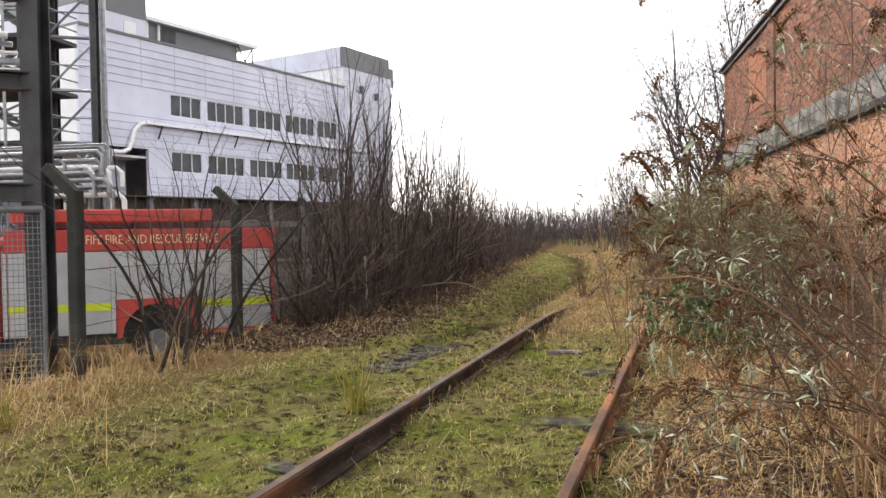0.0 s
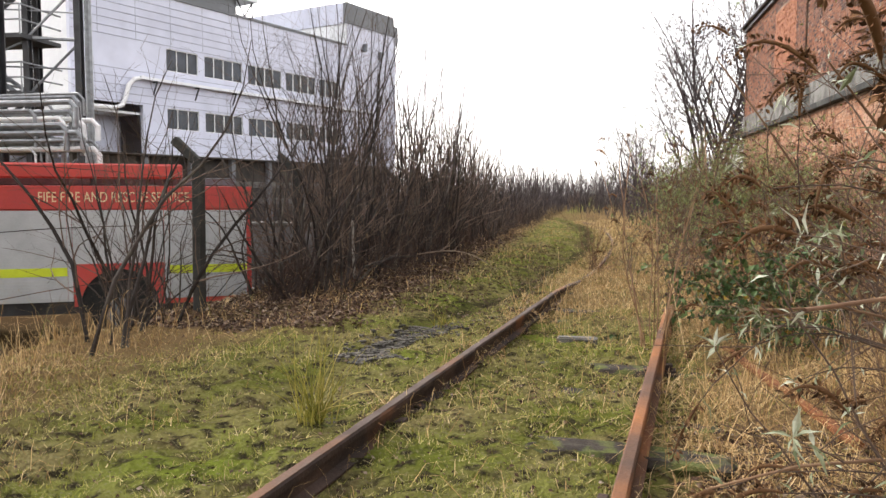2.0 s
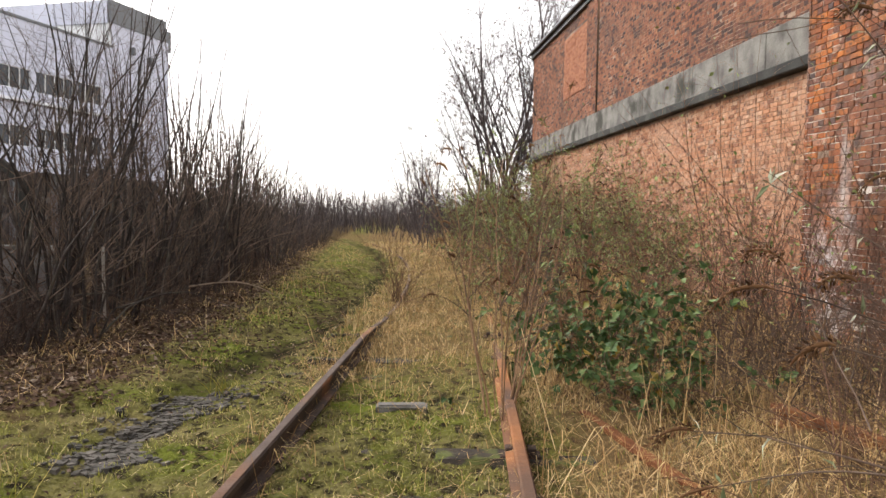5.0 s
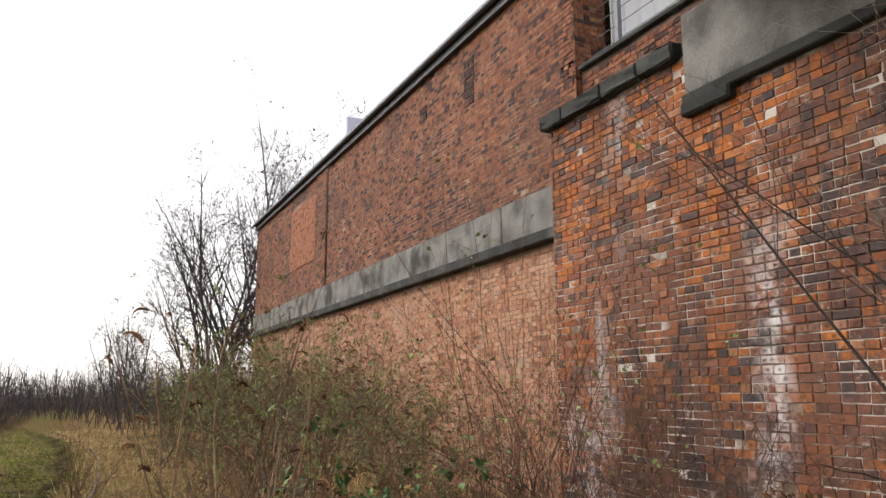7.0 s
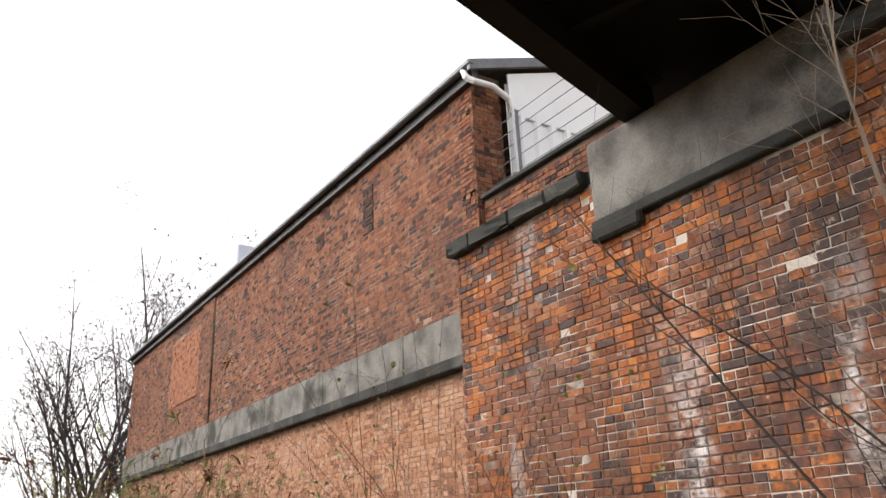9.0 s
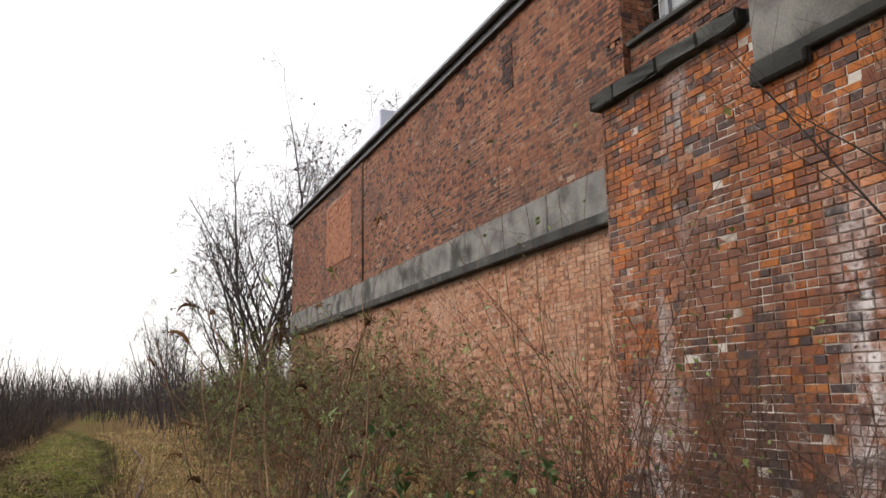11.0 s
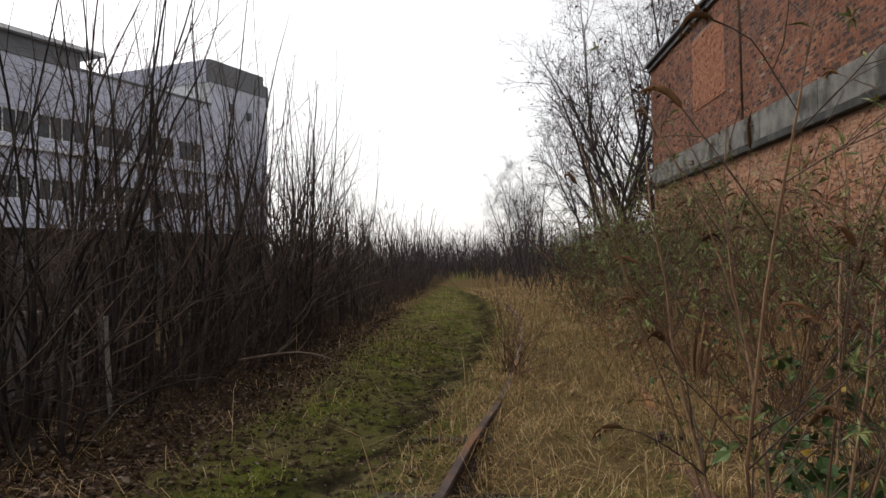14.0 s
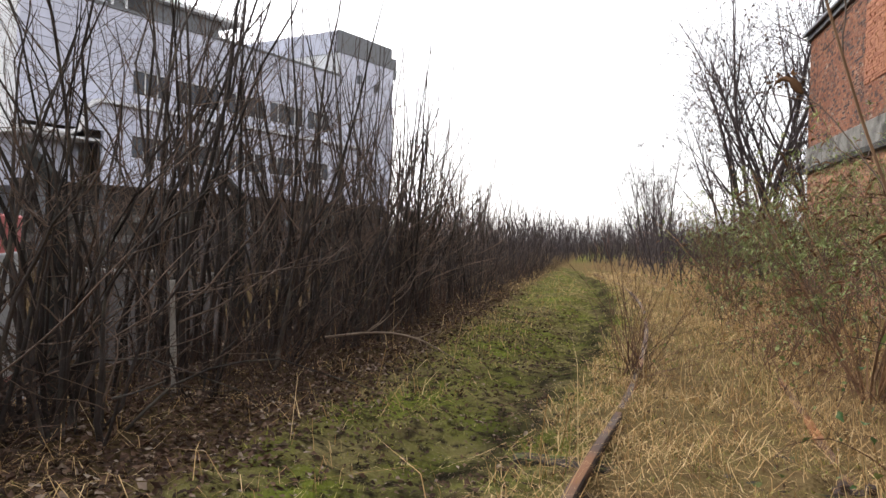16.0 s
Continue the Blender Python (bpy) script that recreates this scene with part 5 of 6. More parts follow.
def points_on(rng, P, per, lo=0.2, hi=1.0):
    n, m = P.shape[:2]
    src = np.repeat(np.arange(n), per)
    t = rng.uniform(lo, hi, n * per) * (m - 1)
    i = np.clip(t.astype(int), 0, m - 2)
    f = (t - i)[:, None]
    return P[src, i] * (1 - f) + P[src, i + 1] * f, unit(P[src, i + 1] - P[src, i])


def stem_parts(root, P, R, material, sides=5, name="stem"):
    """Each stem as a part of its own."""
    for i in range(len(P)):
        link_mesh(name, strand_mesh(name, [(P[i:i + 1], R[i:i + 1])], sides), material, root)


def bare_shrub(seed, stems, height, spread, name, label, group, twigs=9, subs=4, lean=(0, 0), thick=0.025, droop=0.02, bark=None, twig=None, category="shrub", base_r=0.35, twig_len=0.38, wander=0.17):
    rng = np.random.default_rng(seed)
    a = rng.uniform(0, 2 * np.pi, stems)
    rad = base_r * np.sqrt(rng.random(stems))
    base = np.stack([rad * np.cos(a), rad * np.sin(a), np.full(stems, -0.05)], -1)
    out = np.stack([np.cos(a), np.sin(a), np.zeros(stems)], -1) * (spread * rng.uniform(0.2, 1, stems))[:, None]
    d = unit(out + np.array([lean[0], lean[1], 1.0]))
    L = height * rng.uniform(0.55, 1.08, stems)
    P0 = run(rng, base, d, L, 9, 0.0, wander, 0.05)
    R0 = taper(thick * rng.uniform(0.5, 1.3, stems), np.full(stems, 0.003), 9)
    P1, R1 = spawn(rng, P0, R0, twigs, 0.15, 0.97, 0.48, height * twig_len, 7, 0, 0.15, 0.12, thin=0.45)
    P2, R2 = spawn(rng, P1, R1, subs, 0.2, 1.0, 0.5, height * 0.13, 4, 0, 0.14, 0.08)
    root = thing(name, label, category, group)
    stem_parts(root, P0, R0, bark or M_BARK)
    tagged(link_mesh("crown", strand_mesh("crown", [(P1, R1), (P2, R2)], 3), twig or M_TWIG, root), kind="stuff")
    return root


def place(proto, spots, seed):
    """The prototype at the first spot, copies at the rest. Spots: x, y, size."""
    rng = random.Random(seed)
    for i, (x, y, s) in enumerate(spots):
        m = Matrix.Translation((x, y, float(ground_z(x, y)))) @ Matrix.Rotation(rng.uniform(0, 6.28), 4, "Z") @ Matrix.Diagonal((s, s, s * rng.uniform(0.9, 1.12), 1))
        if i == 0:
            first = m
        else:
            c = copy_thing(proto, Matrix.Identity(4))
            c.matrix_basis = m
    proto.matrix_basis = first


# --- thicket along the old fence
def build_thicket():
    protos = []
    for k in range(6):
        protos.append(bare_shrub(40 + k, 8 + 2 * (k % 3), (4.3, 3.6, 4.8, 3.1, 4.0, 2.6)[k], (0.27, 0.4, 0.2, 0.65, 0.3, 0.62)[k], "bare_shrub",
                                 ("tall bare shrub with straight grey brown stems", "spreading leafless shrub with dark twigs")[k % 2], "thicket by the fence",
                                 twigs=(6, 6, 6, 6, 7, 6)[k], subs=3, wander=(0.13, 0.18)[k % 2]))
    rng = random.Random(21)
    spots = {k: [] for k in range(6)}
    # a dense band whose edge follows the path
    y = 10.6
    while y < 46:
        edge = -3.9 if y < 13 else (-3.45 if y < 18 else -3.3 + 0.02 * (y - 18))
        for row in range(2 if y < 22 else 3):
            x = edge - 0.35 - row * 1.15 - rng.uniform(0, 0.7)
            k = rng.choice((0, 1, 2, 4)) if row > 0 else rng.choice((1, 3, 4, 5, 0))
            s = rng.uniform(0.75, 1.05) * (0.72 if row == 0 else 1.0) * (1.0 if y < 30 else 0.8)
            if y < 13 and row == 0:
                s *= 0.8
            yy = y + rng.uniform(-.5, .5)
            if -x / yy < 0.385:
                spots[k].append((x, yy, s))
        y += 1.65 if y < 24 else 2.2
    # single bushes in front of the fire engine
    spots[5] += [(-5.0, 8.6, 0.62), (-6.0, 11.6, 0.85)]
    spots[0] += [(-5.35, 9.3, 0.72)]
    # dark crooked bushes where the walk ends
    spots[3] += [(-5.0, 12.2, 1.0), (-4.5, 11.7, 1.05), (-4.0, 12.5, 0.95), (-4.7, 12.6, 1.1)]
    # the tall clump that stands against the sky
    spots[2] += [(-4.6, 14.2, 1.12), (-5.1, 15.4, 1.15), (-4.4, 17.0, 1.0), (-4.3, 12.6, 0.95)]
    spots[0] += [(-4.9, 13.2, 1.1), (-4.2, 15.6, 1.05), (-4.0, 21.0, 1.0)]
    spots[2] += [(-3.9, 18.4, 0.98), (-3.8, 20.2, 0.95), (-4.2, 22.4, 1.0), (-3.7, 24.4, 0.9)]
    for k in range(6):
        place(protos[k], spots[k], 60 + k)
    # straight poles that rise above the rest
    tall = bare_shrub(53, 12, 5.3, 0.15, "bare_shrub", "clump of tall straight bare poles against the sky", "thicket by the fence", twigs=6, subs=4, thick=0.022, base_r=0.7, twig_len=0.27, wander=0.09)
    place(tall, [(-4.5, 19.2, 1.12), (-4.0, 21.6, 1.1), (-4.3, 20.4, 1.08), (-4.3, 23.8, 1.0), (-3.9, 26.5, 0.9), (-4.9, 16.6, 1.0), (-4.35, 17.5, 1.05), (-4.5, 15.2, 1.05), (-4.2, 29.5, 0.85)], 81)
    # thin tall stems between the fence posts, before the fire engine
    place(bare_shrub(47, 5, 3.3, 0.16, "bare_shrub", "thin tall leafless shrub in front of the fire engine", "thicket by the fence", twigs=6, subs=2, thick=0.021), [(-4.75, 7.9, 1.08), (-5.1, 9.3, 1.0)], 71)


build_thicket()


def build_undergrowth():
    """Low tangle at the foot of the thicket, and the far scrub."""
    rng = np.random.default_rng(77)
    n = 1500
    y = 11.2 + 33 * rng.random(n) ** 1.5
    edge = np.where(y < 13, -3.9, -3.2) + 0.35 * np.sin(1.9 * y) + 0.2 * np.sin(4.3 * y)
    x = edge - np.minimum(rng.gamma(1.6, 0.7, n), 0.40 * y + edge)
    base = np.stack([x, y, ground_z(x, y)], -1)
    d = unit(rng.normal(0, 0.5, (n, 3)) + np.array([0.12, 0, 1.0]))
    P = run(rng, base, d, rng.uniform(0.3, 1.2, n), 6, 0.35, 0.14)
    R = taper(rng.uniform(0.003, 0.007, n), np.full(n, 0.0015), 6)
    Q, S = spawn(rng, P, R, 4, 0.2, 1.0, 0.55, 0.45, 4, 0.1, 0.15)
    tagged(link_mesh("undergrowth", strand_mesh("undergrowth", [(P, R), (Q, S)], 3), M_TWIG_UNDER), "dark reddish brown bramble tangle under the bare shrubs", "undergrowth", kind="stuff")
    # far scrub on both sides
    n = 3200
    y = 34 + 95 * rng.random(n)
    left = rng.random(n) < 0.6
    x = np.where(left, -3.4 - 0.02 * (y - 34) - 24 * rng.random(n) ** 1.4, 1.2 - 0.05 * (y - 34) + 16 * rng.random(n))
    x = np.where(y > 62, rng.uniform(-24, 14, n), x)
    base = np.stack([x, y, np.where(x < -8, -0.8, 0.0)], -1)
    d = unit(rng.normal(0, 0.22, (n, 3)) + np.array([0, 0, 1.0]))
    P = run(rng, base, d, rng.uniform(1.8, 4.6, n) * np.where(left, 1.0, 0.85), 6, 0.0, 0.08)
    R = taper(rng.uniform(0.015, 0.035, n), np.full(n, 0.008), 6)
    Q, S = spawn(rng, P, R, 5, 0.15, 1.0, 0.45, 1.2, 4, 0, 0.12, 0.1, r_min=0.006)
    tagged(link_mesh("far_scrub", strand_mesh("far_scrub", [(P, R), (Q, S)], 3), M_TWIG_FAR), "distant grey brown leafless scrub along the line", "scrub", kind="stuff")
    # woodland on the horizon
    n = 1100
    ang = rng.uniform(-1.15, 0.75, n)
    dist = rng.uniform(110, 190, n)
    x, y = dist * np.sin(ang), dist * np.cos(ang)
    base = np.stack([x, y, np.zeros(n) - 0.5], -1)
    d = unit(rng.normal(0, 0.15, (n, 3)) + np.array([0, 0, 1.0]))
    P = run(rng, base, d, rng.uniform(3.5, 8.0, n), 5, 0.0, 0.06)
    R = taper(rng.uniform(0.08, 0.16, n), np.full(n, 0.03), 5)
    Q, S = spawn(rng, P, R, 8, 0.25, 1.0, 0.5, 2.6, 3, 0, 0.1, 0.1, r_min=0.025)
    tagged(link_mesh("far_wood", strand_mesh("far_wood", [(P, R), (Q, S)], 3), M_TWIG_FAR), "bare winter woodland on the horizon", "woodland", kind="stuff")


build_undergrowth()


# --- trees past the end of the brick building
def winter_tree(seed, height, label, limbs=11):
    rng = np.random.default_rng(seed)
    stems = 4
    base = np.stack([rng.normal(0, .3, stems), rng.normal(0, .3, stems), np.full(stems, -.1)], -1)
    P0 = run(rng, base, unit(rng.normal(0, .16, (stems, 3)) + np.array([0, 0, 1.0])), height * rng.uniform(.75, 1.0, stems), 12, 0, 0.05, 0.03)
    R0 = taper(np.full(stems, 0.0075 * height), np.full(stems, 0.012), 12)
    P1, R1 = spawn(rng, P0, R0, limbs, 0.22, 0.97, 0.4, height * 0.36, 8, 0, 0.1, 0.12, r_min=0.008)
    P2, R2 = spawn(rng, P1, R1, 8, 0.2, 1.0, 0.5, height * 0.14, 5, 0, 0.13, 0.05, r_min=0.005)
    P3, R3 = spawn(rng, P2, R2, 5, 0.2, 1.0, 0.55, height * 0.06, 4, 0.05, 0.15, 0.0, r_min=0.004)
    root = thing("winter_tree", label, "tree", "trees past the brick building")
    link_mesh("trunk", strand_mesh("trunk", [(P0, R0), (P1, R1)], 5), M_TWIG_FAR, root)
    tagged(link_mesh("crown", strand_mesh("crown", [(P2, R2), (P3, R3)], 3), M_TWIG_FAR, root), kind="stuff")
    pos, d = points_on(rng, P3, 1, 0.3, 1.0)
    keep = rng.random(len(pos)) < 0.15
    V, F = leaf_blades(rng, pos[keep], rng.normal(0, 1, (keep.sum(), 3)), rng.uniform(.08, .14, keep.sum()), rng.uniform(.05, .08, keep.sum()))
    tagged(link_mesh("foliage", np_mesh("foliage", V, F), M_LITTER, root), kind="stuff")
    return root


place(winter_tree(101, 10.5, "tall bare tree with fine twigs and old seed clusters"), [(4.6, 36, 1.2), (7.3, 39, 1.25), (2.6, 60, 0.85), (9.5, 28, 1.1)], 1)
place(winter_tree(102, 9.0, "bare spreading winter tree"), [(4.3, 38.5, 0.9), (5.6, 36.5, 1.35), (3.4, 64, 0.95), (8.6, 24, 1.1)], 2)
place(winter_tree(103, 8.0, "young bare tree with many upright limbs"), [(1.9, 57, 0.8), (6.9, 34, 1.5)], 3)


# --- buddleia
def buddleia(seed, stems, height, reach, leaves, panicles, label, leaf_mat_, aim=(0, 0), group="buddleia bushes", twig_per=5, leaf_len=0.11, k_droop=0.22, pan_len=0.2, whorls=0.4, single_heads=False, clip=None, stem_r=0.0048):
    rng = np.random.default_rng(seed)
    a = rng.uniform(0, 2 * np.pi, stems)
    base = np.stack([0.18 * np.cos(a), 0.18 * np.sin(a), np.full(stems, -0.05)], -1) * rng.uniform(.2, 1, stems)[:, None]
    out = np.stack([np.cos(a), np.sin(a), np.zeros(stems)], -1) * (reach * rng.uniform(0.25, 1.0, stems))[:, None]
    d = unit(out + np.array([aim[0], aim[1], 1.0]))
    P0 = run(rng, base, d, height * rng.uniform(0.7, 1.2, stems), 10, k_droop, 0.07)
    R0 = taper(stem_r * height * rng.uniform(.5, 1.3, stems), np.full(stems, 0.003), 10)
    P1, R1 = spawn(rng, P0, R0, twig_per, 0.3, 1.0, 0.45, height * 0.34, 7, 0.12, 0.09, 0.0, r_min=0.0018)
    if clip:
        ok = (P0[..., 0].min(1) > clip[0]) & (P0[..., 1].max(1) < clip[1])
        P0, R0 = P0[ok], R0[ok]
        ok = (P1[..., 0].min(1) > clip[0]) & (P1[..., 1].max(1) < clip[1])
        P1, R1 = P1[ok], R1[ok]
    root = thing("buddleia_bush", label, "shrub", group)
    stem_parts(root, P0, R0, M_BUD_STEM)
    P2, R2 = spawn(rng, P1, R1, 3, 0.15, 0.95, 0.5, height * 0.13, 5, 0.1, 0.1, 0.0, r_min=0.0013)
    tagged(link_mesh("crown", strand_mesh("crown", [(P1, R1), (P2, R2)], 4), M_TWIG, root), kind="stuff")
    # leaves: loose ones along the twigs, whorls at many tips
    pos, al = points_on(rng, P1, leaves, 0.25, 1.0)
    side = unit(np.cross(al, rng.normal(0, 1, pos.shape)))
    dd = al * 0.35 + side + np.array([0, 0, -0.1])
    tip, td = ends(P1)
    wh = rng.random(len(tip)) < whorls
    rep = np.repeat(np.where(wh)[0], 11)
    ws = unit(np.cross(td[rep], rng.normal(0, 1, (len(rep), 3))))
    pos = np.concatenate([pos, tip[rep]])
    dd = np.concatenate([dd, ws + td[rep] * rng.uniform(-0.1, 0.9, (len(rep), 1))])
    n = len(pos)
    L = leaf_len * rng.uniform(0.45, 1.25, n)
    V, F = leaf_blades(rng, pos, dd, L, L * rng.uniform(.14, .23, n), 0.3)
    tagged(link_mesh("foliage", np_mesh("foliage", V, F), leaf_mat_, root), kind="stuff")
    # old flower heads
    ii = np.where(~wh)[0]
    ii = ii[rng.random(len(ii)) < panicles]
    if len(ii):
        m = len(ii)
        Q = run(rng, tip[ii], td[ii] + np.array([0, 0, 0.15]), pan_len * rng.uniform(.5, 1.3, m), 9, 0.45, 0.08)
        prof = np.array([.35, .8, 1, .95, .85, .7, .52, .35, .12])
        RR = (0.0135 if single_heads else 0.0125) * prof[None, :] * rng.uniform(.75, 1.2, (m, 1)) * rng.uniform(.8, 1.2, (m, 9))
        if single_heads:
            stem_parts(root, Q, RR * 0.5, M_PANICLE, 5, "seed_head")
        else:
            tagged(link_mesh("seed_head", strand_mesh("seed_head", [(Q, RR * 0.75)], 6), M_PANICLE, root, "drooping brown seed heads"), kind="stuff")
        fp, fd = points_on(rng, Q, 110 if single_heads else 24, 0.03, 0.98)
        fs = unit(np.cross(fd, rng.normal(0, 1, fp.shape)))
        nn = len(fp)
        V, F = leaf_blades(rng, fp + fs * 0.008, fs + fd * .5, rng.uniform(.010, .024, nn), rng.uniform(.005, .010, nn), 0.1)
        tagged(link_mesh("seed_capsule", np_mesh("seed_capsule", V, F), M_PANICLE, root), kind="stuff")
    return root


def at(ob, x, y, s=1.0, turn=0.0, dz=0.0):
    ob.matrix_basis = Matrix.Translation((x, y, float(ground_z(x, y)) + dz)) @ Matrix.Rotation(turn, 4, "Z") @ Matrix.Scale(s, 4)
    return ob


# the bush that leans over the track
at(buddleia(201, 36, 2.75, 0.9, 8, 0.9, "buddleia with silvery leaves and drooping brown seed heads", M_LEAF_SILVER, aim=(-0.3, -0.1), twig_per=7, leaf_len=0.058, whorls=0.28, pan_len=0.17, single_heads=True, k_droop=0.26, clip=(-1.65, 0.7), stem_r=0.0034), 1.75, 3.75)
at(buddleia(202, 26, 2.6, 0.8, 8, 0.9, "buddleia with grey green leaves and brown seed heads", M_LEAF_SILVER, aim=(-0.1, 0.0), twig_per=6, leaf_len=0.058, whorls=0.28, pan_len=0.17, single_heads=True, clip=(-1.9, 0.5), stem_r=0.0034), 2.4, 4.2)
at(buddleia(204, 30, 3.0, 0.5, 8, 0.98, "tall buddleia with silvery leaves and many dark seed heads", M_LEAF_SILVER, aim=(0.0, 0.0), twig_per=7, leaf_len=0.058, whorls=0.2, pan_len=0.17, single_heads=True, k_droop=0.16, clip=(-1.2, 0.9), stem_r=0.0034), 1.45, 4.6)
# the young one that grows on the rail
at(buddleia(203, 12, 1.9, 0.34, 2, 0.5, "young buddleia with sparse leaves growing on the rail", M_LEAF_OLIVE, twig_per=10, leaf_len=0.05, whorls=0.35, k_droop=0.0, pan_len=0.12, clip=(-0.6, 9), stem_r=0.0042), 0.42, 8.95)
# the large bushes by the wall
big = [buddleia(210 + k, 26, 2.6, 0.62, 10, 0.7, "dense buddleia with olive leaves and brown seed heads", M_LEAF_OLIVE, twig_per=10, leaf_len=0.08, k_droop=0.14, pan_len=0.16, whorls=0.35) for k in range(3)]
for b_, spots_ in zip(big, (((2.2, 13.6, 0.88, 0.3), (3.2, 17.2, 0.9, 2.0), (2.9, 22.5, 1.0, 1.0), (3.0, 30.5, 1.0, 4)),
                            ((1.9, 15.6, 0.82, 1.1), (3.6, 14.8, 0.72, 4.0), (3.6, 25.5, 1.05, 2.2), (2.4, 27.5, 0.9, 3)),
                            ((2.7, 11.8, 0.60, 2.4), (2.5, 19.4, 0.95, 0.4), (4.2, 20.3, 1.1, 5.0), (4.2, 29, 1.1, 1)))):
    for j, (x, y, s, turn) in enumerate(spots_):
        at(b_ if j == 0 else copy_thing(b_, Matrix.Identity(4)), x, y, s, turn)


def brambles():
    rng = np.random.default_rng(301)

    def clump(cx, cy, rx, ry, h, n, leaves, name, label, mat_leaf, twig_m, leaf_len, arch=0.35):
        x, y = cx + rx * rng.normal(0, .5, n), cy + ry * rng.normal(0, .5, n)
        base = np.stack([x, y, ground_z(x, y)], -1)
        d = unit(rng.normal(0, 0.45, (n, 3)) + np.array([0, 0, 1.0]))
        P = run(rng, base, d, h * rng.uniform(.5, 1.35, n), 8, arch, 0.12)
        R = taper(rng.uniform(.003, .006, n), np.full(n, .0016), 8)
        Q, S = spawn(rng, P, R, 5, 0.15, 1.0, 0.55, h * .3, 5, 0.1, 0.15, 0.03)
        Q2, S2 = spawn(rng, Q, S, 2, 0.15, 1.0, 0.55, h * .12, 3, 0.1, 0.15, 0.03, r_min=0.001)
        root = thing(name, label, "shrub", at=(cx, cy, float(ground_z(cx, cy))))
        inv = Matrix.Translation((-cx, -cy, -float(ground_z(cx, cy))))
        o = tagged(link_mesh("tangle", strand_mesh("tangle", [(P, R), (Q, S), (Q2, S2)], 3), twig_m, root), kind="stuff")
        o.matrix_parent_inverse = inv
        if leaves:
            pos, al = points_on(rng, Q, leaves, 0.1, 1.0)
            m = len(pos)
            dd = al * .3 + rng.normal(0, 1, (m, 3)) + np.array([0, 0, -.25])
            L = leaf_len * rng.uniform(.5, 1.25, m)
            V, F = leaf_blades(rng, pos, dd, L, L * rng.uniform(.55, .8, m), 0.2)
            o = tagged(link_mesh("foliage", np_mesh("foliage", V, F), mat_leaf, root), kind="stuff")
            o.matrix_parent_inverse = inv

    clump(1.38, 9.75, 0.42, 0.5, 1.3, 52, 7, "bramble_bush", "dark green leafy bramble at the foot of the wall", M_LEAF_DARK, M_TWIG_RED, 0.085)
    clump(1.55, 8.9, 0.4, 0.4, 0.75, 22, 4, "bramble_bush", "low trailing bramble with green leaves in straw", M_LEAF_DARK, M_TWIG_RED, 0.08)
    clump(3.45, 10.2, 0.6, 0.9, 2.9, 95, 1, "wall_shrub", "tall thin brown shrub against the brick wall", M_LEAF_OLIVE, M_TWIG_RED, 0.05, 0.05)
    clump(3.5, 12.2, 0.6, 0.9, 1.9, 50, 1, "wall_shrub", "tangled brown shrub against the pale brick wall", M_LEAF_OLIVE, M_TWIG, 0.05, 0.08)
    clump(3.2, 8.2, 0.6, 1.3, 1.25, 190, 0, "bramble_tangle", "leafless dark bramble tangle below the abutment", M_LEAF_OLIVE, M_TWIG, 0.05, 0.25)
    clump(1.75, 5.9, 0.5, 0.6, 1.05, 80, 0, "bramble_tangle", "brown bramble tangle beside the rail", M_LEAF_OLIVE, M_BUD_STEM, 0.06, 0.3)
    clump(2.3, 7.0, 0.5, 0.6, 1.1, 70, 0, "bramble_tangle", "brown bramble tangle among dead grass", M_LEAF_OLIVE, M_TWIG_RED, 0.06, 0.3)
    clump(2.0, 3.9, 0.5, 0.5, 0.9, 30, 0, "bramble_tangle", "brown tangle below the silvery buddleia", M_LEAF_OLIVE, M_BUD_STEM, 0.06, 0.25)
    clump(2.5, 9.6, 0.7, 0.9, 1.1, 110, 0, "bramble_tangle", "leafless brown bramble tangle in dead grass", M_LEAF_OLIVE, M_TWIG, 0.05, 0.4)
    clump(2.0, 12.6, 0.8, 0.8, 1.3, 50, 1, "bramble_tangle", "tangled reddish stems below the buddleia", M_LEAF_DARK, M_TWIG_RED, 0.06, 0.25)
    clump(1.8, 17.5, 0.7, 2.4, 1.2, 110, 1, "bramble_tangle", "tangled reddish stems along the track", M_LEAF_OLIVE, M_TWIG_RED, 0.06, 0.25)
    clump(1.9, 25, 0.8, 3.5, 1.3, 110, 1, "bramble_tangle", "tangled brown stems along the track", M_LEAF_OLIVE, M_TWIG, 0.07, 0.2)
    clump(-0.2, 16.4, 0.16, 0.2, 1.45, 44, 0, "dry_stalks", "upright reddish dry stalks beside the path", M_LEAF_OLIVE, M_TWIG_RED, 0.05, 0.0)


brambles()


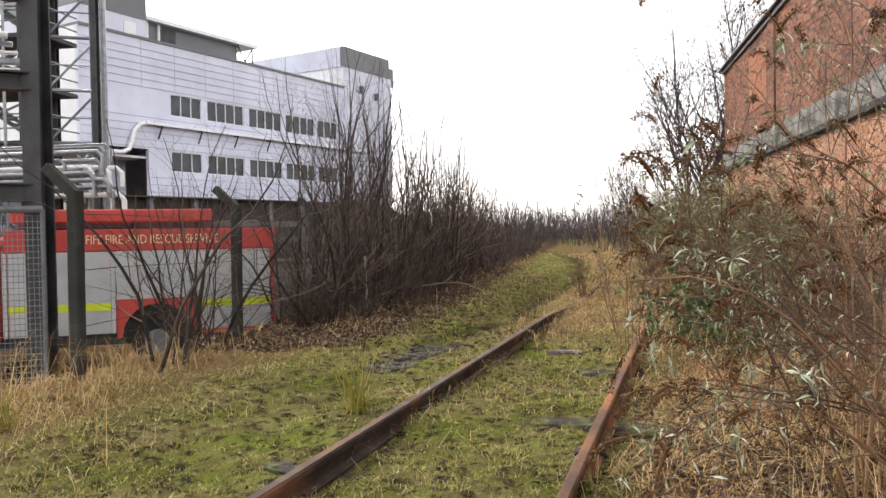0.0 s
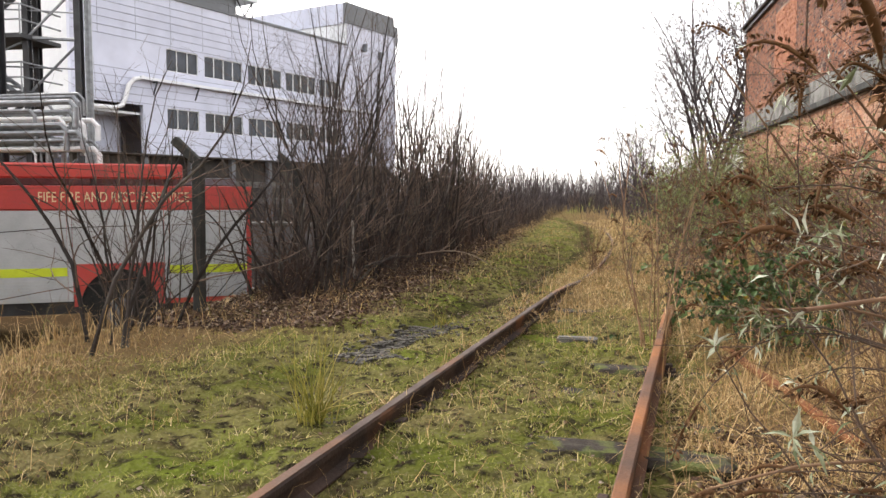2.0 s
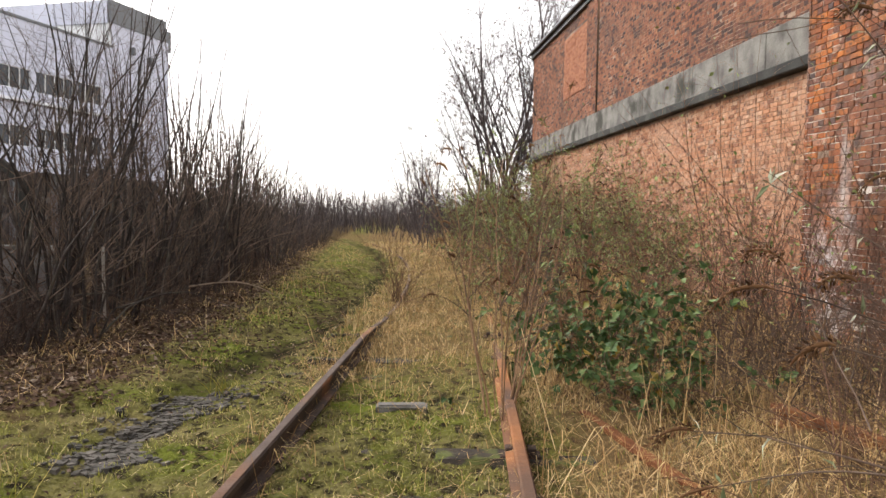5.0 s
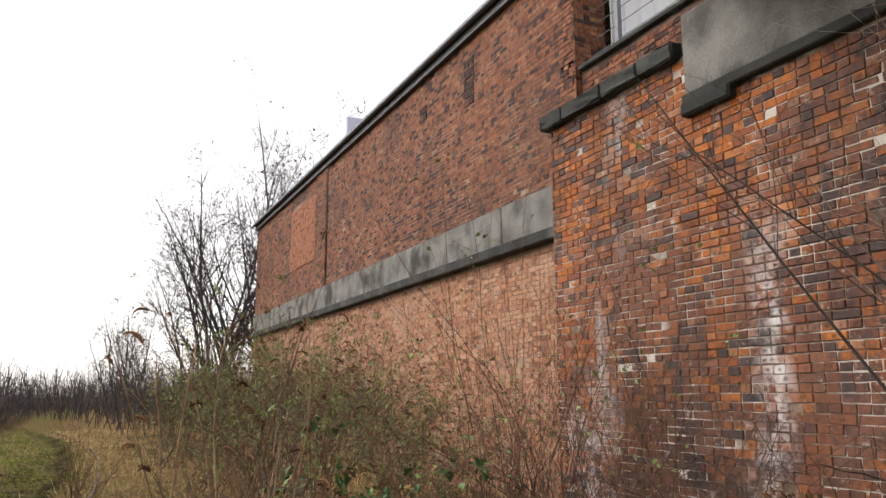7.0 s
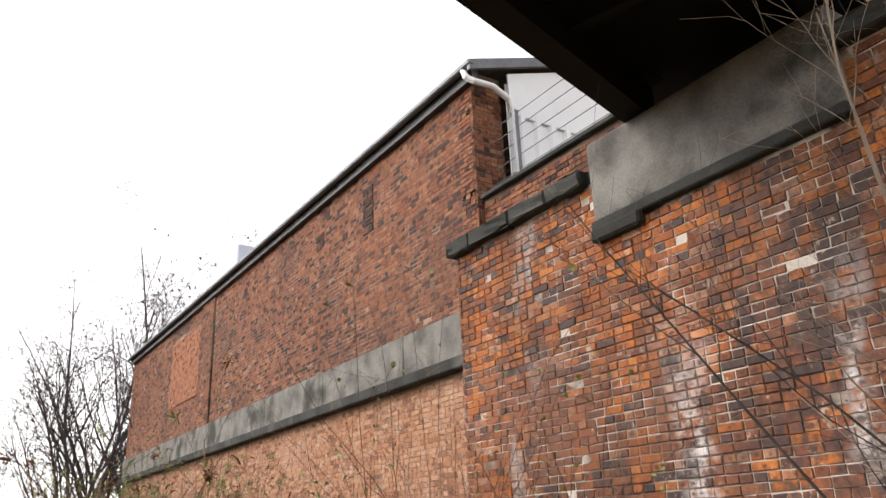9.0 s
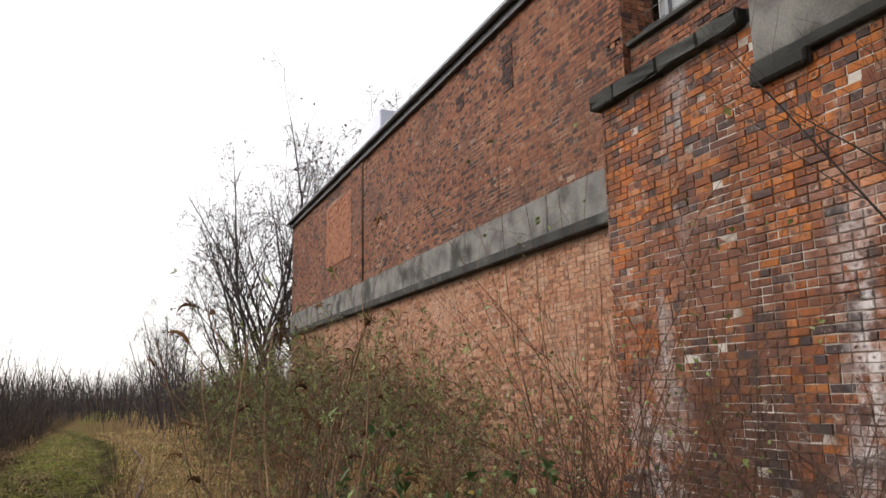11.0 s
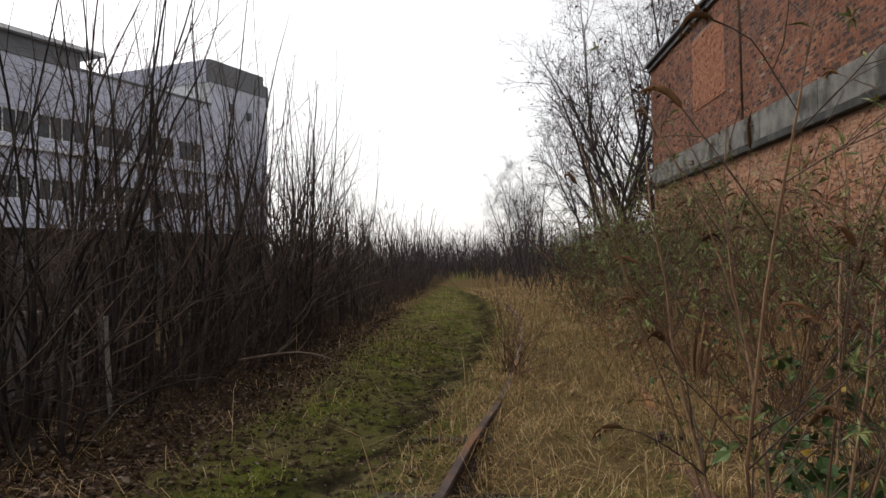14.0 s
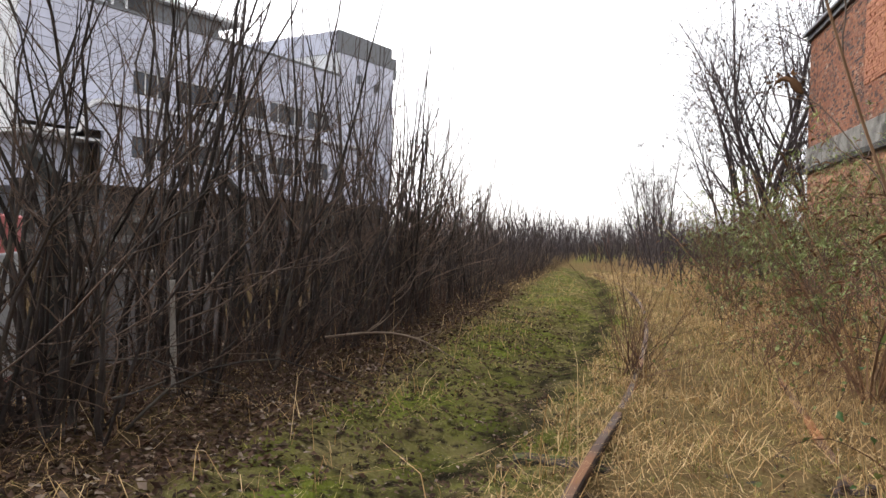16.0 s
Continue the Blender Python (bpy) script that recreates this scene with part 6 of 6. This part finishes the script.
def saplings():
    """Thin bare saplings in front of the abutment."""
    specs = ((3.05, 6.15, 0.05, (-0.08, 0.12), 4.6, 0.015, M_TWIG_PALE, "thin pale bare sapling in front of the abutment"),
             (3.33, 6.2, 0.02, (-0.36, 0.48), 4.2, 0.014, M_BARK, "dark leaning sapling in front of the abutment"),
             (3.95, 5.6, 0.02, (-0.42, 0.50), 4.8, 0.013, M_BARK, "dark sapling leaning across the brick face"),
             (3.5, 6.45, 0.03, (-0.05, -0.05), 4.4, 0.009, M_BARK, "slender dark sapling beside the abutment"))
    for k, (x, y, w, aim, h, r, m, label) in enumerate(specs):
        rng = np.random.default_rng(400 + k)
        n = 2 if k == 0 else 1
        base = np.stack([rng.normal(0, .05, n), rng.normal(0, .05, n), np.full(n, -.05)], -1)
        P0 = run(rng, base, np.tile(np.array([[aim[0], aim[1], 1.0]]), (n, 1)) + rng.normal(0, .06, (n, 3)), h * rng.uniform(.75, 1, n), 12, 0, 0.035)
        R0 = taper(r * np.array([0.9, 0.35])[:n], np.full(n, .003), 12)
        P1, R1 = spawn(rng, P0, R0, 12, 0.25, 0.97, 0.45, h * .30, 8, 0, 0.08, 0.06)
        P2, R2 = spawn(rng, P1, R1, 5, 0.15, 1.0, 0.45, h * .1, 5, 0, 0.1, 0.0)
        root = thing("bare_sapling", label, "sapling", "saplings by the abutment")
        stem_parts(root, P0, R0, m, 6, "trunk")
        tagged(link_mesh("crown", strand_mesh("crown", [(P1, R1), (P2, R2)], 3), m, root), kind="stuff")
        at(root, x, y)


saplings()


# --- grass and litter
def blades(name, n, area, height, width, material, label, category, seed, lie=0.5, density=None, lift=0.0, short=False):
    rng = np.random.default_rng(seed)
    x0, x1, y0, y1 = area
    y = y0 * (y1 / y0) ** rng.random(n * 2)
    x = rng.uniform(x0, x1, n * 2)
    keep = rng.random(n * 2) < (density(x, y) if density is not None else 1.0)
    x, y = x[keep][:n], y[keep][:n]
    n = len(x)
    z = ground_z(x, y) - 0.01 + lift
    h = rng.uniform(height[0], height[1], n) * rng.uniform(.5, 1.1, n) * (0.6 + 0.8 * patch(x, y, 6.1, 4.0))
    a = rng.uniform(0, 2 * np.pi, n)
    out = np.stack([np.cos(a), np.sin(a), np.zeros(n)], -1)
    side = np.stack([-np.sin(a), np.cos(a), np.zeros(n)], -1)
    b = rng.uniform(0.1, lie, n)[:, None]
    base = np.stack([x, y, z], -1)
    up = np.array([0, 0, 1.0])
    w = (rng.uniform(width[0], width[1], n))[:, None] * (1 + y[:, None] * 0.05)
    H = h[:, None]
    mid = base + up * H * 0.62 + out * H * b * 0.5
    tip = base + up * H * np.maximum(1 - 0.42 * b, 0.08) + out * H * b * 1.5
    if short:
        V = np.stack([base - side * w, base + side * w, tip], 1).reshape(-1, 3)
        tagged(link_mesh(name, np_mesh(name, V, np.arange(n * 3).reshape(-1, 3)), material), label, category, kind="stuff")
        return
    V = np.stack([base - side * w, base + side * w, mid + side * w * .8, mid - side * w * .8, tip], 1).reshape(-1, 3)
    i = (np.arange(n) * 5)[:, None]
    F = np.concatenate([i + np.array([0, 1, 2]), i + np.array([0, 2, 3]), i + np.array([3, 2, 4])], 0)
    tagged(link_mesh(name, np_mesh(name, V, F), material), label, category, kind="stuff")


def patch(x, y, s, seed):
    return 0.5 + 0.5 * np.sin(s * x + 1.3 * seed + 1.7 * np.sin(s * 0.7 * y + seed)) * np.sin(s * 0.8 * y + 0.7 * seed + 1.1 * np.sin(s * 0.9 * x))


def green_density(x, y):
    off = x - rail_x(y)
    d = np.where((off > -6) & (off < 0.9), 0.75, 0.2)
    d = d * (0.3 + 0.7 * patch(x, y, 2.1, 1.0)) * (0.25 + 0.75 * patch(x, y, 8.3, 2.0))
    d = np.where(np.abs(off + 1.85 - 0.35 * smooth_step(10, 15, y)) < 0.17, d * np.where(y > 5, 0.16, 1.0), d)
    d = np.where((off > -0.7) & (y > 10), d * 0.5, d)
    d = np.where(y > 9.5, d * (0.25 + 0.75 * (patch(x, y, 3.3, 9.0) > 0.5)), d)
    d = np.where((x < -2.9 + 0.25 * np.sin(2.3 * y)) & (y > 9), d * 0.12, d)
    return np.where((x < -4.2) & (y > 7.5), d * 0.4, d)


def straw_density(x, y):
    off = x - rail_x(y)
    right = smooth_step(0.8, 1.3, off)
    verge = smooth_step(-3.8, -5.0, x) * np.where(y < 8.5, 0.6, 0.3) * (y < 14) + (0.08 + 0.14 * smooth_step(9, 12, y)) * ((off < -2.1) & (x > -4.2)) * patch(x, y, 2.6, 7.0)
    mid = ((off > -0.75) & (off < 0.9)) * (0.02 + 0.28 * patch(x, y, 1.4, 3.0) * smooth_step(5, 9, y) + 0.45 * smooth_step(9.5, 12, y))
    rails = 0.7 * (np.abs(np.abs(off) - 0.85) < 0.13) * smooth_step(4, 10, y)
    rails2 = 0.9 * ((off > -1.3) & (off < -0.5)) * smooth_step(9.5, 12, y)
    rut = np.where((np.abs(off + 1.85 - 0.35 * smooth_step(10, 15, y)) < 0.22) & (y > 8), 0.06, 1.0)
    rut = np.where((off > 0.9) & (y < 5.6), 0.45, rut)
    return rut * np.clip(right + verge + mid + rails + rails2, 0, 1) * (0.25 + 0.75 * patch(x, y, 1.9, 5.0)) * (0.35 + 0.65 * patch(x, y, 5.7, 1.0))


blades("short_grass", 480000, (-6.2, 3.4, 2.2, 34), (0.025, 0.065), (0.0018, 0.0042), M_GRASS, "short mossy green grass with straw", "grass", 501, 1.2, green_density, short=True)
blades("dead_grass", 190000, (-6.4, 4.6, 2.0, 44), (0.08, 0.26), (0.0009, 0.0019), M_STRAW, "matted dead straw coloured grass", "grass", 502, 2.4, straw_density)
blades("tall_dead_grass", 34000, (-6.2, 4.4, 3.0, 45), (0.4, 0.9), (0.0010, 0.0020), M_STRAW, "tall thin dead grass stems", "grass", 503, 1.3, lambda x, y: straw_density(x, y) * (0.15 + 0.85 * ((x > 0.9) | ((x < -4.3) & (y < 10)))) * patch(x, y, 2.6, 2.0))


def tuft(x, y, n, h, seed):
    rng = np.random.default_rng(seed)
    base = np.stack([x + rng.normal(0, .06, n), y + rng.normal(0, .06, n), np.full(n, float(ground_z(x, y)))], -1)
    P = run(rng, base, unit(rng.normal(0, .25, (n, 3)) + np.array([0, 0, 1.0])), h * rng.uniform(.4, 1.1, n), 6, 0.35, 0.05)
    ob = link_mesh("grass_tuft", strand_mesh("grass_tuft", [(P, taper(np.full(n, .0048), np.full(n, .001), 6))], 3), M_MOSSLEAF)
    tagged(ob, "tall yellow green tuft of rushes beside the rail", "grass tuft", "rush tufts")


tuft(-1.9, 6.0, 60, 0.62, 1)
tuft(-4.4, 5.0, 60, 0.4, 2)
tuft(-1.8, 9.8, 25, 0.25, 3)


def litter():
    rng = np.random.default_rng(601)

    def scatter(n, x0, x1, y0, y1, size, name, material, label, cat, dens=None):
        y = y0 * (y1 / y0) ** rng.random(n)
        x = rng.uniform(x0, x1, n)
        if dens is not None:
            k = rng.random(n) < dens(x, y)
            x, y = x[k], y[k]
        n = len(x)
        pos = np.stack([x, y, ground_z(x, y) + rng.uniform(.004, .03, n)], -1)
        a = rng.uniform(0, 6.28, n)
        d = np.stack([np.cos(a), np.sin(a), rng.normal(0, .35, n)], -1)
        L = size * rng.uniform(.5, 1.3, n)
        V, F = leaf_blades(rng, pos, d, L, L * rng.uniform(.4, .75, n), 0.15)
        tagged(link_mesh(name, np_mesh(name, V, F), material), label, cat, kind="stuff")

    scatter(42000, -6.0, -2.3, 9.0, 30, 0.06, "leaf_litter", M_LITTER, "brown fallen leaves under the shrubs", "leaf litter", lambda x, y: smooth_step(-2.3, -3.2, x))
    scatter(20000, 0.0, 2.8, 2.2, 6.5, 0.055, "leaf_litter", M_LITTER, "brown fallen leaves below the buddleia", "leaf litter", lambda x, y: smooth_step(0.1, 0.7, x - rail_x(y) - .75))
    scatter(16000, -3.4, -1.0, 9.0, 24, 0.045, "leaf_litter", M_LITTER, "brown dead leaves strewn over the grass path", "leaf litter", lambda x, y: smooth_step(9, 12, y) * patch(x, y, 3.1, 4.0))
    scatter(9000, -5, 2.5, 2.4, 16, 0.03, "leaf_litter", M_LITTER, "scattered small dead leaves on the moss", "leaf litter")
    # ballast stones showing in the rut
    n = 2200
    y = rng.uniform(7.8, 10.4, n)
    x = rail_x(y) - 1.72 + rng.normal(0, .15, n)
    c = patch(x, y, 1.7, 4.0) > 0.4
    x, y = x[c], y[c]
    n = len(x)
    s = rng.uniform(.010, .030, n)
    corners = np.array([[-1, -1, -1], [1, -1, -1], [1, 1, -1], [-1, 1, -1], [-1, -1, 1], [1, -1, 1], [1, 1, 1], [-1, 1, 1]], float)
    V = (corners[None] * s[:, None, None] * rng.uniform(.55, 1.1, (n, 8, 3)))
    a = rng.uniform(0, 6.28, n)
    ca, sa = np.cos(a)[:, None], np.sin(a)[:, None]
    V = np.stack([V[..., 0] * ca - V[..., 1] * sa, V[..., 0] * sa + V[..., 1] * ca, V[..., 2] * .7], -1)
    V += np.stack([x, y, ground_z(x, y) - s * .1], -1)[:, None, :]
    q = np.array([[0, 3, 2, 1], [4, 5, 6, 7], [0, 1, 5, 4], [1, 2, 6, 5], [2, 3, 7, 6], [3, 0, 4, 7]])
    F = (np.arange(n)[:, None, None] * 8 + q[None]).reshape(-1, 4)
    tagged(link_mesh("ballast", np_mesh("ballast", V.reshape(-1, 3), F), M_STONE), "grey ballast stones showing through the worn path", "ballast", kind="stuff")


litter()


def fallen_branch():
    rng = np.random.default_rng(801)
    P = run(rng, np.array([[-3.6, 16.0, 0.30]]), np.array([[1.0, 0.35, 0.05]]), np.array([1.7]), 10, 0.12, 0.05)
    R = taper(np.array([0.017]), np.array([0.006]), 10)
    Q, S = spawn(rng, P, R, 6, 0.2, 1.0, 0.5, 0.5, 5, 0.05, 0.1)
    ob = link_mesh("fallen_branch", strand_mesh("fallen_branch", [(P, R), (Q, S)], 5), M_TWIG_PALE)
    tagged(ob, "pale bare broken branch hanging low over the path edge", "branch")


fallen_branch()
